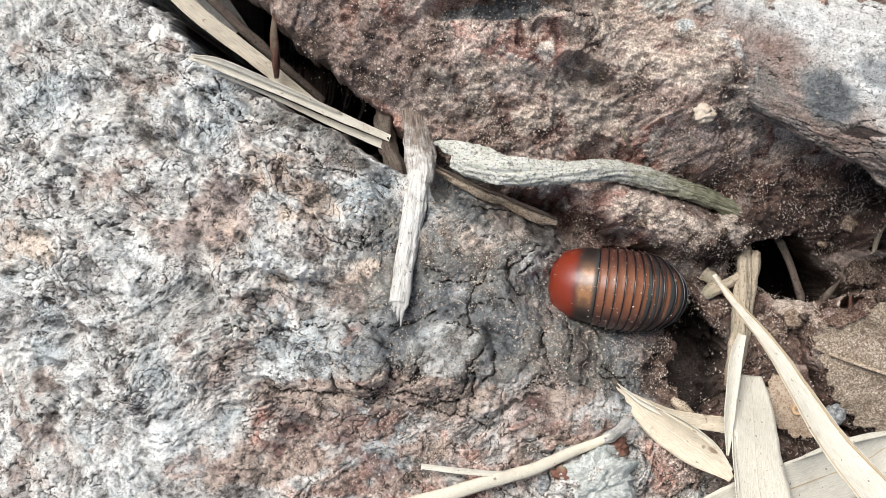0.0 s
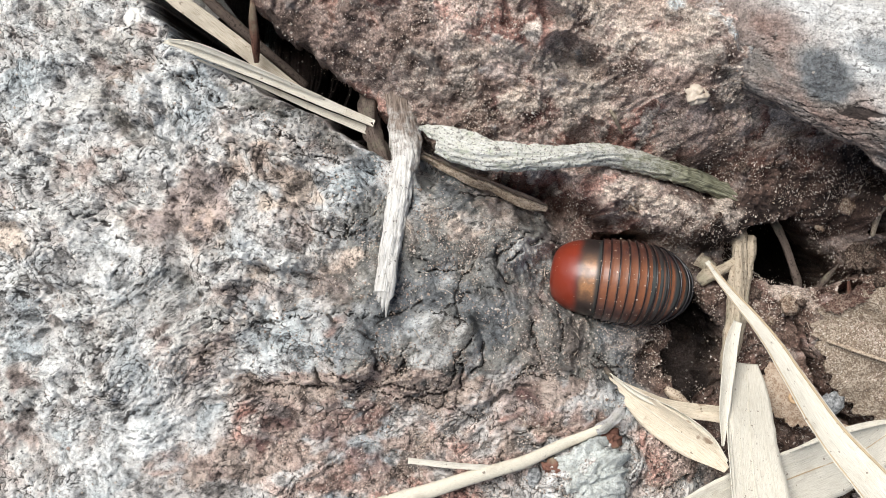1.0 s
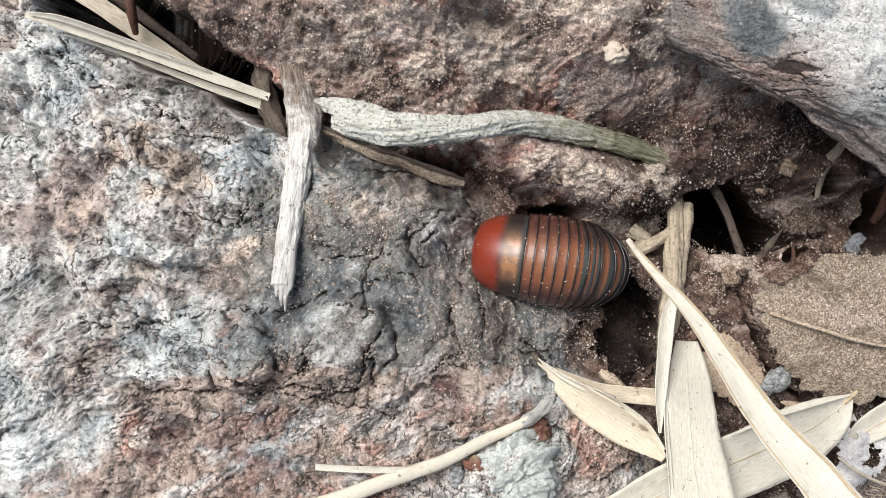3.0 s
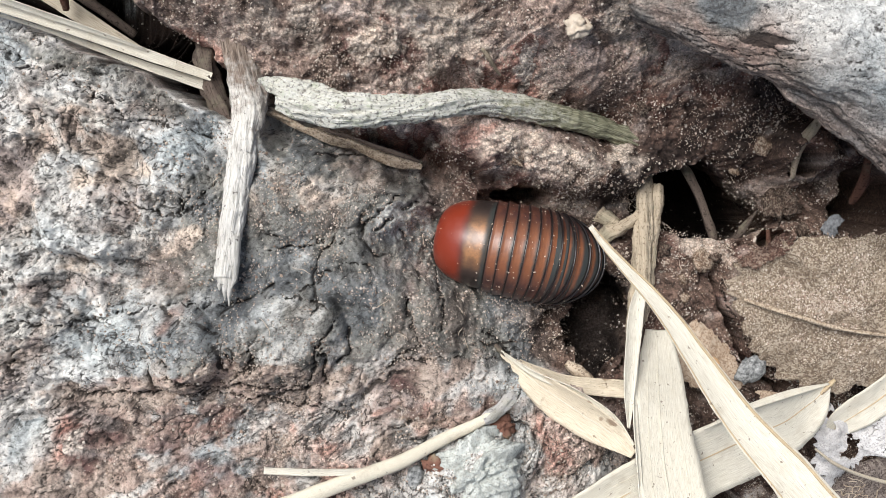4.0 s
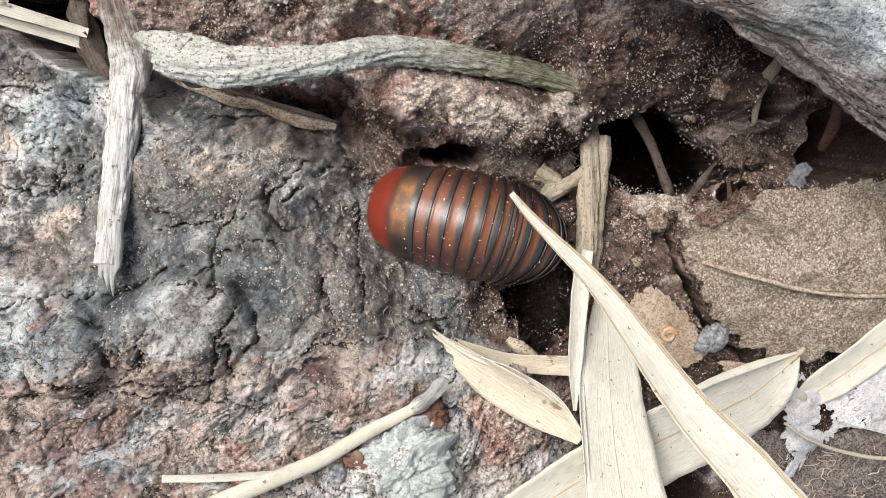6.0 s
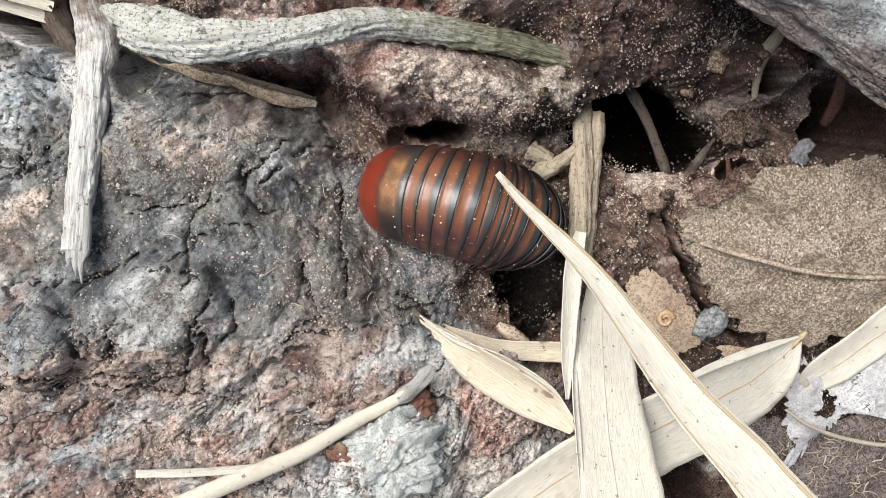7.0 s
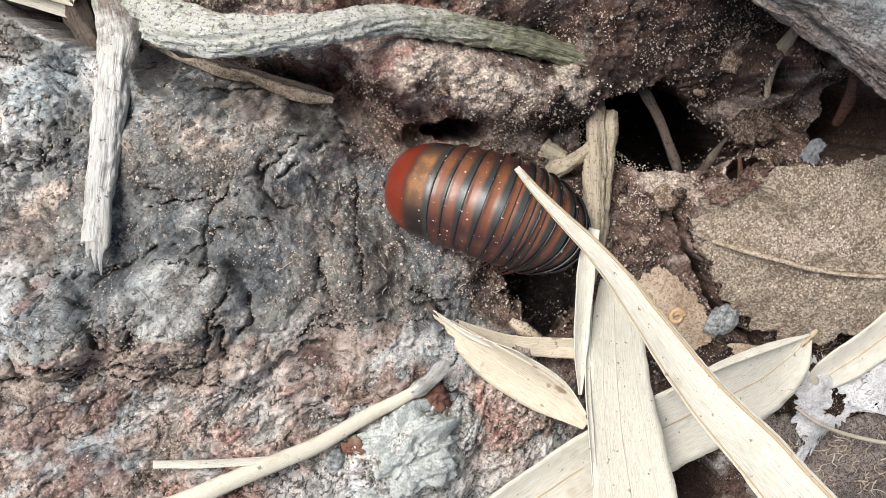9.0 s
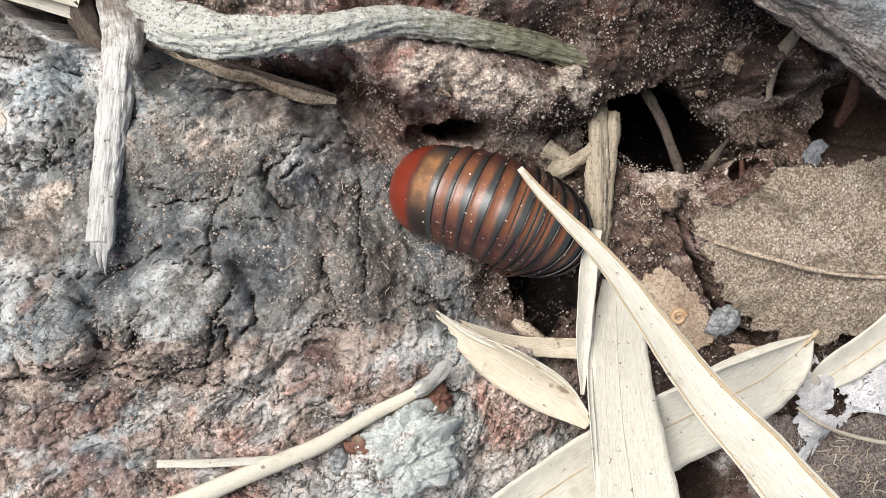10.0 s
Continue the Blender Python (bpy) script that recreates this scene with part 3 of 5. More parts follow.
# the hollow in which the millipede lies, the trough of the branch, the burrow
bed = smooth(1.15, 0.5, ellipse(wx, wy, 59, -16, 38, 16, -12))
z = z + (np.minimum(z, -28) - z) * bed
trough = np.exp(-((line_distance(x, y, [(20, 23), (40, 24), (62, 22.5), (88, 16), (108, 5)]) / 5.5) ** 2))
z = z - np.clip(z - np.interp(x, [20, 40, 62, 88, 108], [2, -3, -15, -26, -31]), 0, 30) * trough * smooth(98, 86, x)
for cx, cy, rx, ry, turn, deep in ((149.5, -63, 5, 4, 20, 40), (117.5, -97, 7, 8, 30, 40), (164, -10, 8, 9, -30, 90), (135, -20, 3.5, 3, 0, 25), (52, -60, 4, 2, 30, 6)):
    z = z - deep * smooth(1.2, 0.7, ellipse(wx, wy, cx, cy, rx, ry, turn))
d = line_distance(wx, wy, [(119.5, -27), (120.6, -37.5), (125.4, -48.5), (130, -57.4), (139, -62.5)])
z = z - 30 * smooth(1.25, 0.55, d + 0.5 * fractal(x, y, 5, 77, 3))
cave = ellipse(wx, wy, 117.5, -6.5, 18, 8.2, -24)
cave2 = ellipse(wx, wy, 142, 4, 4.6, 4.8, 0)
cave3 = ellipse(wx, wy, 83, -35, 7.5, 15, 8) + 0.6 * fractal(x, y, 7, 78, 5, 0.65)
cave_w = np.maximum.reduce([smooth(1.12, 0.8, cave), 0.5 * smooth(1.4, 0.6, cave3), 0.6 * smooth(1.15, 0.75, cave2)])
z = z - 95 * cave_w

crack = ring * (1 - north) * 0.9
z = z - 1.5 * crack
for pts in CRACKS:
    d = line_distance(x + 1.3 * fractal(x, y, 3.0, 51, 4, 0.65), y + 1.3 * fractal(x, y, 3.0, 61, 4, 0.65), pts)
    w = 0.26 + 0.24 * fractal(x, y, 4, 71, 4)
    c = np.exp(-((d / np.clip(w, 0.08, 1)) ** 2))
    crack = np.maximum(crack, c)
    z = z - 1.8 * c - 0.4 * np.exp(-((d / 1.6) ** 2))

for h, wide, pts in FOLDS:
    d = line_distance(x + 1.6 * fractal(x, y, 5, 53, 4, 0.6), y + 1.6 * fractal(x, y, 5, 63, 4, 0.6), pts)
    z = z + h * np.exp(-((d / wide) ** 2)) * smooth(-0.9, 0.1, fractal(x, y, 9, 73, 3))
    crack = np.maximum(crack, 0.8 * np.exp(-(((d - 1.25 * wide) / 0.35) ** 2)) * smooth(0.0, 0.5, fractal(x, y, 4, 74, 3)))

# flakes and wrinkles drawn out along the grain, at three sizes
raw = np.random.default_rng(5).random(x.shape)
small = streaks(value(x / 0.8, y / 0.8, 81) + 0.4 * raw, ang, 5, 1.0)
flaky = streaks(fractal(x, y, 2.4, 82, 2, 0.5), ang, 8, 1.0)
long_grain = streaks(fractal(x, y, 5.0, 83, 3, 0.55), ang, 13, 1.0)
rugged = smooth(-0.45, 0.4, fractal(x, y, 15, 84, 4, 0.6))
wrinkles = np.maximum(contour(flaky, (-0.9, 0.3, 1.4), 0.2) * smooth(-0.35, 0.25, fractal(x, y, 6, 85, 3)), 0.7 * contour(long_grain, (-0.7, 0.5), 0.28) * smooth(-0.2, 0.3, fractal(x, y, 9, 86, 3)))
# crackled crust: small plates at uneven heights with dark gaps
qx, qy = x + 1.3 * fractal(x, y, 3.2, 191, 3, 0.6) + 0.5 * long_grain, y + 1.3 * fractal(x, y, 3.2, 192, 3, 0.6) + 0.5 * flaky
gap_a, _ = cell_edges(qx, qy, 4.4, 193)
gap_b, _ = cell_edges(qx + 0.4 * small, qy - 0.4 * small, 1.9, 195)
plates_a, plates_b = patches(qx, qy, 4.4, 193) - 0.5, patches(qx + 0.4 * small, qy - 0.4 * small, 1.9, 195) - 0.5
crackle = np.maximum(np.exp(-((gap_a / 0.075) ** 2)) * smooth(-0.5, 0.1, fractal(x, y, 9, 197, 3)), 0.85 * np.exp(-((gap_b / 0.13) ** 2)) * smooth(-0.35, 0.3, fractal(x, y, 6, 198, 4, 0.6)))
strokes = smooth(1.2, 1.6, -streaks(value(x / 0.8, y / 0.8, 181) + 0.3 * raw, ang, 3, 1.0) + 0.35 * fractal(x, y, 7, 183, 3))
hollows = np.maximum(smooth(0.7, 2.0, -flaky), 0.75 * smooth(0.9, 2.1, -small))
_, core = cell_edges(x + 0.5 * long_grain, y + 0.5 * fractal(x, y, 2, 95, 2), 2.3, 92)
# crust in thin layers, whose ragged edges follow the grain
layers = streaks(fractal(wx, wy, 6.5, 87, 4, 0.6), ang, 12, 1.0)
scaly = smooth(-0.3, 0.35, fractal(x, y, 17, 88, 3))
steps = layers * 1.1
lip = contour(layers, (-1.36, -0.45, 0.45, 1.36), 0.3) * scaly * smooth(-0.4, 0.2, fractal(x, y, 7, 89, 3))
steps = np.floor(steps + 0.5) + smooth(0.8, 1.0, steps + 0.5 - np.floor(steps + 0.5))
terrace = fractal(wx, wy, 26, 99, 4, 0.55) * 3.2 + 0.3 * long_grain
terrace = np.floor(terrace) + smooth(0.7, 1.0, terrace - np.floor(terrace))

soily = np.maximum.reduce([north, litter, 0.8 * smooth(1.35, 0.95, ellipse(wx, wy, 64, -18, 36, 17, -12))])
calm = 1 - 0.7 * smooth(1.3, 0.6, ellipse(wx, wy, 20, -18, 48, 28, 0))
barky = (1 - 0.85 * soily) * calm
crust = (1 - 0.85 * soily) * (0.45 + 0.55 * calm)
relief = 1.9 * fractal(x, y, 17, 3, 4, 0.45) + barky * (0.7 * terrace + 0.5 * steps * (0.25 + 0.75 * scaly) + 0.3 * np.minimum(long_grain, 0.6) + 0.34 * np.minimum(flaky, 0.2) + 0.3 * np.minimum(small, 0.2) - 0.45 * wrinkles * rugged - 0.6 * lip) + crust * (0.9 * plates_a + 0.5 * plates_b - 0.4 * strokes - 0.55 * crackle)
crumbs = np.clip(0.55 - core, 0, 1) * 1.8
relief += soily * (2.1 * fractal(x, y, 11, 97, 5, 0.58) + 1.2 * terrace + 0.7 * crumbs + 0.25 * small - 0.4 * hollows)
relief *= 0.3 + 0.7 * smooth(-80, -50, z)
z = z + relief
Z[inner] = z
# the crevice and the holes widen below: deep walls lean back under their rims
rim = np.interp(x, [-120, -20, 5], [-14, -24, -90])
Y[inner] += np.clip(rim - z, 0, 130) * 0.6 * smooth(-6, 2, (y - np.interp(x, VALLEY[:, 0], VALLEY[:, 1])) * 0.88)
back = np.clip(-30 - z, 0, 60) / 60 * smooth(1.5, 1.1, np.minimum(np.minimum(cave, cave2), cave3))
nearest = np.argmin([cave, cave2, cave3], 0)
X[inner] += back * (x - np.choose(nearest, [117.5, 142.0, 83.0])) * 1.3
Y[inner] += back * (y - np.choose(nearest, [-6.5, 4.0, -35.0])) * 1.6
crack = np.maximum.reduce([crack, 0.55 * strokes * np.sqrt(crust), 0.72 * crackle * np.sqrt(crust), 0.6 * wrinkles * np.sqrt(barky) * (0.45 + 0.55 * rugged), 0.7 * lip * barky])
tint = 0.12 + 0.76 * patches(x + 5 * fractal(x, y, 14, 131, 4, 0.6), y + 5 * fractal(x, y, 14, 132, 4, 0.6), 13, 133)
tint = 0.5 * tint + 0.5 * (0.5 + 0.8 * fractal(x, y, 22, 134, 5, 0.6)) + 0.06 * layers + 0.02
tint = 0.5 + (tint - 0.5) * (0.7 + 0.7 * north)
# depth shade painted into the crevice by lowering its tint; pit tint falls too
crevice_shade = smooth(-8, -26, z - np.interp(x, [-120, -20, 5], [-10, -22, -90]))
tint = tint + (0.1 - tint) * np.maximum(crevice_shade, 0.7 * smooth(1.2, 0.8, cave3))
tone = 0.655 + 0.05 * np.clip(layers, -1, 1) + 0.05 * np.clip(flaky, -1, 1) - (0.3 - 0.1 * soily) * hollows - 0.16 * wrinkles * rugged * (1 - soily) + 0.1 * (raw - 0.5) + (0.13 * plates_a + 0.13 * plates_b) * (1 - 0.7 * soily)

ground_me = grid_mesh("ground", np.stack([X, Y, Z], -1), len(gx), len(gy), BARK)
ground = tagged(new("ground", ground_me), "grey weathered tree root and brown soil with leaf litter", "ground", kind="structure")


def soft_attr(me, name, values, fill=0.0):
    full = np.full(X.shape, fill)
    full[inner] = np.clip(values, 0, 1)
    me.attributes.new(name, "FLOAT", "POINT").data.foreach_set("value", full.ravel().astype(np.float32))


mottle = 0.45 * fractal(x, y, 7, 101, 5, 0.65) + 0.2 * long_grain
mask = {}
for k, (name, spots) in enumerate(ZONES.items()):
    m = np.zeros(x.shape)
    mott = 0.6 * fractal(x, y, 9, 111 + 5 * k, 5, 0.6) + 0.12 * long_grain + 0.16 * flaky
    for cx, cy, rx, ry, turn, wt in spots:
        e = ellipse(wx, wy, cx, cy, rx, ry, turn)
        m = np.maximum(m, wt * smooth(1.35, 0.55, e))
    mask[name] = smooth(0.3, 0.62, m * (0.85 + (0.6 if name == "dark" else 1.1) * mott))
mask["soil"] = np.maximum(mask["soil"], soily * smooth(-1.0, -0.2, mottle))
mask["humus"] = np.maximum(litter, north * smooth(62, 84, wx) * smooth(34, 22, wy)) * smooth(-0.9, -0.1, mottle)
# deep crevice walls take the dark soil colour as painted shade
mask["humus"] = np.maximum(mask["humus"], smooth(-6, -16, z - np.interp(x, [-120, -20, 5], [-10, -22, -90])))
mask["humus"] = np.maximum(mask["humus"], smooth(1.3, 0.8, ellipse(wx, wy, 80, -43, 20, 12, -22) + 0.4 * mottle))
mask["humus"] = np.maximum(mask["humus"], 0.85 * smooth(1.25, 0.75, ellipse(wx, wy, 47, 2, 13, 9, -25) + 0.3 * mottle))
mask["humus"] = np.maximum(mask["humus"], 0.6 * north * smooth(1.25, 0.6, ellipse(wx, wy, -34, 66, 38, 15, -28) + 0.5 * mottle))
mask["dark"] = mask["dark"] * (1 - 0.8 * mask["humus"])
mask["lichen"] = mask["lichen"] * (0.35 + 0.65 * smooth(-0.5, 0.0, mottle)) * (1 - 0.45 * mask["dark"])
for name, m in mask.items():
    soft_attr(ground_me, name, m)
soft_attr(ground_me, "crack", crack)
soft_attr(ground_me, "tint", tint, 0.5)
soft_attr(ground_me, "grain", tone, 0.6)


def ground_z(x, y):
    i = np.clip(np.searchsorted(gx, x), 1, len(gx) - 1)
    j = np.clip(np.searchsorted(gy, y), 1, len(gy) - 1)
    return Z[i, j]


def tube_mesh(name, line, radii, material, seg=14, n=60, rough=0.0, seed=1, flat=1.0, crust=0.0):
    p = spline(line, n)
    r = np.interp(np.linspace(0, 1, n), np.linspace(0, 1, len(radii)), radii)
    t = np.gradient(p, axis=0)
    t /= np.linalg.norm(t, axis=1)[:, None]
    side = np.cross(t, (0, 0, 1.0))
    side /= np.linalg.norm(side, axis=1)[:, None] + 1e-9
    up = np.cross(side, t)
    a = np.linspace(0, 2 * np.pi, seg, endpoint=False)
    length = np.concatenate([[0], np.cumsum(np.linalg.norm(np.diff(p, axis=0), axis=1))])
    bumpy = 1 + rough * fractal(np.cos(a)[None] * 4 + length[:, None] * 0.15, np.sin(a)[None] * 4 + 0 * length[:, None], 1.2, seed, 3)
    rr = r[:, None] * bumpy
    if crust:
        ring = r.mean() * 2 * (1 - np.abs(a / np.pi - 1))
        rr = rr + crust * (fractal(length[:, None] * 0.5 + 0 * ring, ring[None] * 1.5 + 0 * length[:, None], 1.3, seed + 60, 4, 0.65) + np.maximum(0, fractal(length[:, None] + 0 * ring, ring[None] + 0 * length[:, None], 3.5, seed + 70, 3)))
    v = p[:, None] + side[:, None] * (rr * np.cos(a))[..., None] + up[:, None] * (rr * np.sin(a) * flat)[..., None]
    v = np.concatenate([np.repeat(p[:1, None], seg, 1), v, np.repeat(p[-1:, None], seg, 1)])
    lu = np.concatenate([[0], length, length[-1:]]) / 10
    uv = np.stack(np.broadcast_arrays(lu[:, None], np.abs(a / np.pi - 1)[None]), -1).reshape(-1, 2)
    return grid_mesh(name, v, n + 2, seg, material, True, uv)


def blade_form(line, widths, twist, cup, n, m, seed, wave, fold):
    """The upper side of a dry leaf blade: rows along it, columns across, and the normals."""
    p = spline(line, n)
    w = np.maximum(0.2, spline(np.asarray(widths, float)[:, None] * np.ones(3), n)[:, 0])
    tw = np.atleast_1d(np.asarray(twist, float))
    tw = np.radians(np.interp(np.linspace(0, 1, n), np.linspace(0, 1, max(2, len(tw))), tw if len(tw) > 1 else [tw[0]] * 2))
    t = np.gradient(p, axis=0)
    t /= np.linalg.norm(t, axis=1)[:, None]
    side = np.cross(t, (0, 0, 1.0))
    side /= np.linalg.norm(side, axis=1)[:, None] + 1e-9
    up = np.cross(side, t)
    s2 = side * np.cos(tw)[:, None] + up * np.sin(tw)[:, None]
    u2 = np.cross(s2, t)
    k = np.linspace(-1, 1, m)
    half = w[:, None] / 2
    lift = half * (cup * (k**2)[None] + fold * np.abs(k)[None])
    length = np.concatenate([[0], np.cumsum(np.linalg.norm(np.diff(p, axis=0), axis=1))])
    lift = lift + wave * fractal(length[:, None] + 0 * k, k[None] * 6 + 0 * length[:, None], 9, seed, 3)
    ragged = 1 + 0.04 * fractal(length[:, None], np.sign(k)[None] * 7 + 0 * length[:, None], 5, seed + 5, 4, 0.6)
    top = p[:, None] + s2[:, None] * (half * k * ragged)[..., None] + u2[:, None] * lift[..., None]
    return top, u2, w, k, length


def blade_mesh(name, line, widths, material, twist=0.0, cup=0.15, thick=0.35, n=70, m=13, seed=1, wave=0.0, fold=0.0):
    """A dry leaf blade: a cupped strip with thickness; cup bends its cross-section, fold makes a crease."""
    top, u2, w, k, length = blade_form(line, widths, twist, cup, n, m, seed, wave, fold)
    bot = top - u2[:, None] * thick
    v = np.concatenate([top, bot[:, ::-1]], 1)
    v = np.concatenate([v.mean(1, keepdims=True).repeat(2 * m, 1)[:1], v, v.mean(1, keepdims=True).repeat(2 * m, 1)[-1:]])
    kk = np.concatenate([k, k[::-1]])
    lu = np.concatenate([[0], length, length[-1:]])
    wu = np.concatenate([[w[0]], w, [w[-1]]])
    uv = np.stack([np.repeat(lu[:, None] / 20, 2 * m, 1), wu[:, None] / 40 * kk[None]], -1).reshape(-1, 2)
    return grid_mesh(name, v, n + 2, 2 * m, material, True, uv)


def leaf_parts(owner, line, widths, material, ribs=(), **form):
    """A blade and the raised ribs that run along it, each at a share of its half width."""
    part("blade", blade_mesh("blade", line, widths, material, **form), owner)
    full = dict(twist=0.0, cup=0.15, n=70, m=13, seed=1, wave=0.0, fold=0.0)
    full.update({q: u for q, u in form.items() if q in full})
    top, u2, *_ = blade_form(line, widths, full["twist"], full["cup"], full["n"], 41, full["seed"], full["wave"], full["fold"])
    for share, size, rib_material in ribs:
        path = top[2:-2:4, int(round((share + 1) * 20))] + u2[2:-2:4] * size * 0.15
        part("midrib", tube_mesh("midrib", path, [size * 0.5, size, size], rib_material, 8, 60, 0.1, 3), owner)


def thing(name, me, label, category, group=""):
    return tagged(new(name, me), label, category, group)


# ---- overhanging root ----
def root_mesh(name, line, rx, rz, n, seg, seed):
    """A flattened root with grain along it; its bark takes the same masks as the ground."""
    p = spline(line, n)
    t = np.gradient(p, axis=0)
    t /= np.linalg.norm(t, axis=1)[:, None]
    side = np.cross(t, (0, 0, 1.0))
    side /= np.linalg.norm(side, axis=1)[:, None]
    up = np.cross(side, t)
    a = np.linspace(0, 2 * np.pi, seg, endpoint=False)
    length = np.concatenate([[0], np.cumsum(np.linalg.norm(np.diff(p, axis=0), axis=1))])
    l, k = np.broadcast_arrays(length[:, None], a[None])
    round_x, round_z = rx * np.cos(k), rz * np.sin(k)
    arc = k * rx * 0.8
    grain = fractal(l / 5.0 + 0.3 * arc, arc - 0.25 * l, 1.6, seed, 4, 0.6)
    edge, _ = cell_edges(l / 2.4 + 1.5 * grain, arc - 0.25 * l + 1.2 * grain, 3.0, seed + 9)
    crack = np.exp(-((edge / 0.1) ** 2)) * smooth(-0.2, 0.5, fractal(l, arc, 12, seed + 5, 3))
    swell = 1.8 * fractal(l, arc, 22, seed + 2, 3) + 0.5 * fractal(l, arc, 5, seed + 3, 4) + 0.32 * grain - 0.35 * crack
    v = p[:, None] + side[:, None] * (round_x + swell * np.cos(k))[..., None] + up[:, None] * (round_z + swell * np.sin(k))[..., None]
    me = grid_mesh(name, v, n, seg, BARK, True)
    vx, vy = v[..., 0], v[..., 1]
    rot = 0.5 + 0.5 * fractal(l / 2, arc, 9, seed + 20, 5, 0.65)
    stain = np.maximum(smooth(1.4, 0.6, ellipse(vx + 3 * fractal(l, arc, 6, seed + 60, 4), vy, 106, 42, 11, 5.5, -38)), 0.6 * smooth(1.2, 0.7, ellipse(vx, vy, 119, 47, 7, 4, -38)))
    lichen = smooth(0.0, 0.9, fractal(l / 2, arc, 10, seed + 30, 5, 0.65) * 0.5 + smooth(4, 22, (vx - 96) * 0.66 + (vy - 34) * 0.75) * 0.9)
    under = smooth(24, 9, (vx - 96) * 0.66 + (vy - 34) * 0.75 + 4 * fractal(l, arc, 9, seed + 50, 3))
    for tag, m in (("dark", np.maximum(1.2 * stain * smooth(0.1, 0.35, rot), 0.6 * smooth(0.55, 0.8, rot))), ("lichen", (0.12 + 0.65 * lichen) * (1 - stain) * (1 - under)), ("soil", np.maximum(0.6 * under * smooth(0.0, 0.5, rot), 0.2 * smooth(0.45, 0.7, rot))), ("humus", under * 0.62), ("crack", 0.85 * crack), ("grain", 0.58 + 0.1 * grain), ("tint", 0.45 + 0.35 * fractal(l / 2, arc, 16, seed + 40, 4) - 0.3 * stain)):
        me.attributes.new(tag, "FLOAT", "POINT").data.foreach_set("value", np.clip(m, 0, 1).ravel().astype(np.float32))
    return me


tagged(new("overhanging_root", root_mesh("overhanging_root", [(40, 116, -18), (88, 71, 5), (112.5, 53, 13), (136, 39, 17), (164.5, 16, 17), (233, -48, 9), (298, -113, -11)], 23, 13, 520, 360, 140)),
      "thick overhanging tree root with grey lichened bark", "root", kind="structure")

def grains_mesh(name, places, sizes, material, seed):
    """Small angular grains, joined."""
    rng = np.random.default_rng(seed)
    octa = np.array([(1, 0, 0), (-1, 0, 0), (0, 1, 0), (0, -1, 0), (0, 0, 1), (0, 0, -1)], float)
    tri = np.array([(0, 2, 4), (2, 1, 4), (1, 3, 4), (3, 0, 4), (2, 0, 5), (1, 2, 5), (3, 1, 5), (0, 3, 5)])
    n = len(places)
    v = octa[None] * (np.asarray(sizes)[:, None, None] * rng.uniform(0.6, 1.25, (n, 6, 1)))
    w = rng.uniform(0, 2 * np.pi, n)
    c, s_ = np.cos(w)[:, None], np.sin(w)[:, None]
    v = np.stack([v[..., 0] * c - v[..., 1] * s_, v[..., 0] * s_ + v[..., 1] * c, v[..., 2] * 0.8], -1) + np.asarray(places)[:, None]
    f = (tri[None] + 6 * np.arange(n)[:, None, None]).reshape(-1, 3)
    return quads(name, v.reshape(-1, 3), f, material, smooth=False)


# ---- twigs ----
def holder(name, label, category, group=""):
    return tagged(new(name), label, category, group)


def part(name, me, parent, label=""):
    ob = new(name, me)
    ob.parent = parent
    return tagged(ob, label) if label else ob


twig = holder("twig", "bare weathered grey twig with a splintered end", "twig")
part("stem", tube_mesh("stem", [(-10.5, 57, -20), (-9, 43, -15.5), (-7, 29, -14), (-7.4, 20, -8), (-10.4, 2, -1), (-13.4, -16, 6)], [4.3, 4.0, 4.7, 3.7, 3.0, 2.4], TWIG, 56, 300, 0.12, 2, 1.0, 0.28), twig)
for k, (dx, dy, r) in enumerate([(-1.7, -2.5, 0.9), (-0.5, -5.0, 0.9), (0.5, -6.5, 0.8), (1.6, -2.0, 0.8), (-0.2, -3.5, 1.0)]):
    part("splinter", tube_mesh("splinter", [(-11.4 + dx * 0.8, -6, 3.4), (-12 + dx * 0.9, -12, 5.4), (-12.3 + dx, -16, 6.6), (-12.6 + dx, -16 + dy * 0.5, 7.3), (-12.8 + dx * 0.9, -16 + dy, 7.6)], [1.4, 1.5, r * 1.2, r * 0.8, 0.15], TWIG, 8, 16, 0.25, 30 + k), twig)
part("knot", tube_mesh("knot", [(-7, 30, -13), (-4.5, 27, -12), (-3.5, 24.5, -11.5)], [2.6, 2.4, 1.0], TWIG, 16, 20, 0.3, 6), twig)
stub = holder("broken_stub", "dark rotten broken root stub beside a twig", "root")
part("stem", tube_mesh("stem", [(-20, 44, -26), (-19, 40, -21), (-17.8, 33, -20), (-14.5, 24, -20), (-13, 18, -24)], [2.2, 2.9, 2.6, 2.8, 2.0], ROTTEN, 20, 70, 0.4, 8), stub)
branch = holder("branch", "pale lichen-covered bent branch lying on soil", "branch")
part("stem", tube_mesh("stem", [(4, 28.2, 3), (10, 25.6, 5), (17, 23.2, 6.5), (28, 22.4, 5), (40, 23, 1), (52, 23.8, -6), (62, 22.5, -11), (75, 19.2, -16), (88, 15.5, -21), (98, 11.2, -25), (107, 6.5, -29)], [4.2, 4.7, 4.3, 3.6, 3.3, 3.2, 3.0, 2.9, 2.7, 2.4, 1.6], PALE, 60, 420, 0.13, 3, 1.0, 0.42), branch)
part("broken_end", tube_mesh("broken_end", [(-2.5, 32.2, -2), (1, 30.6, 2), (6, 28.6, 5), (10, 26.5, 6)], [0.4, 1.7, 2.8, 3.2], PALE, 40, 90, 0.2, 5, 1.0, 0.4), branch, "white splintered wood at the broken end")
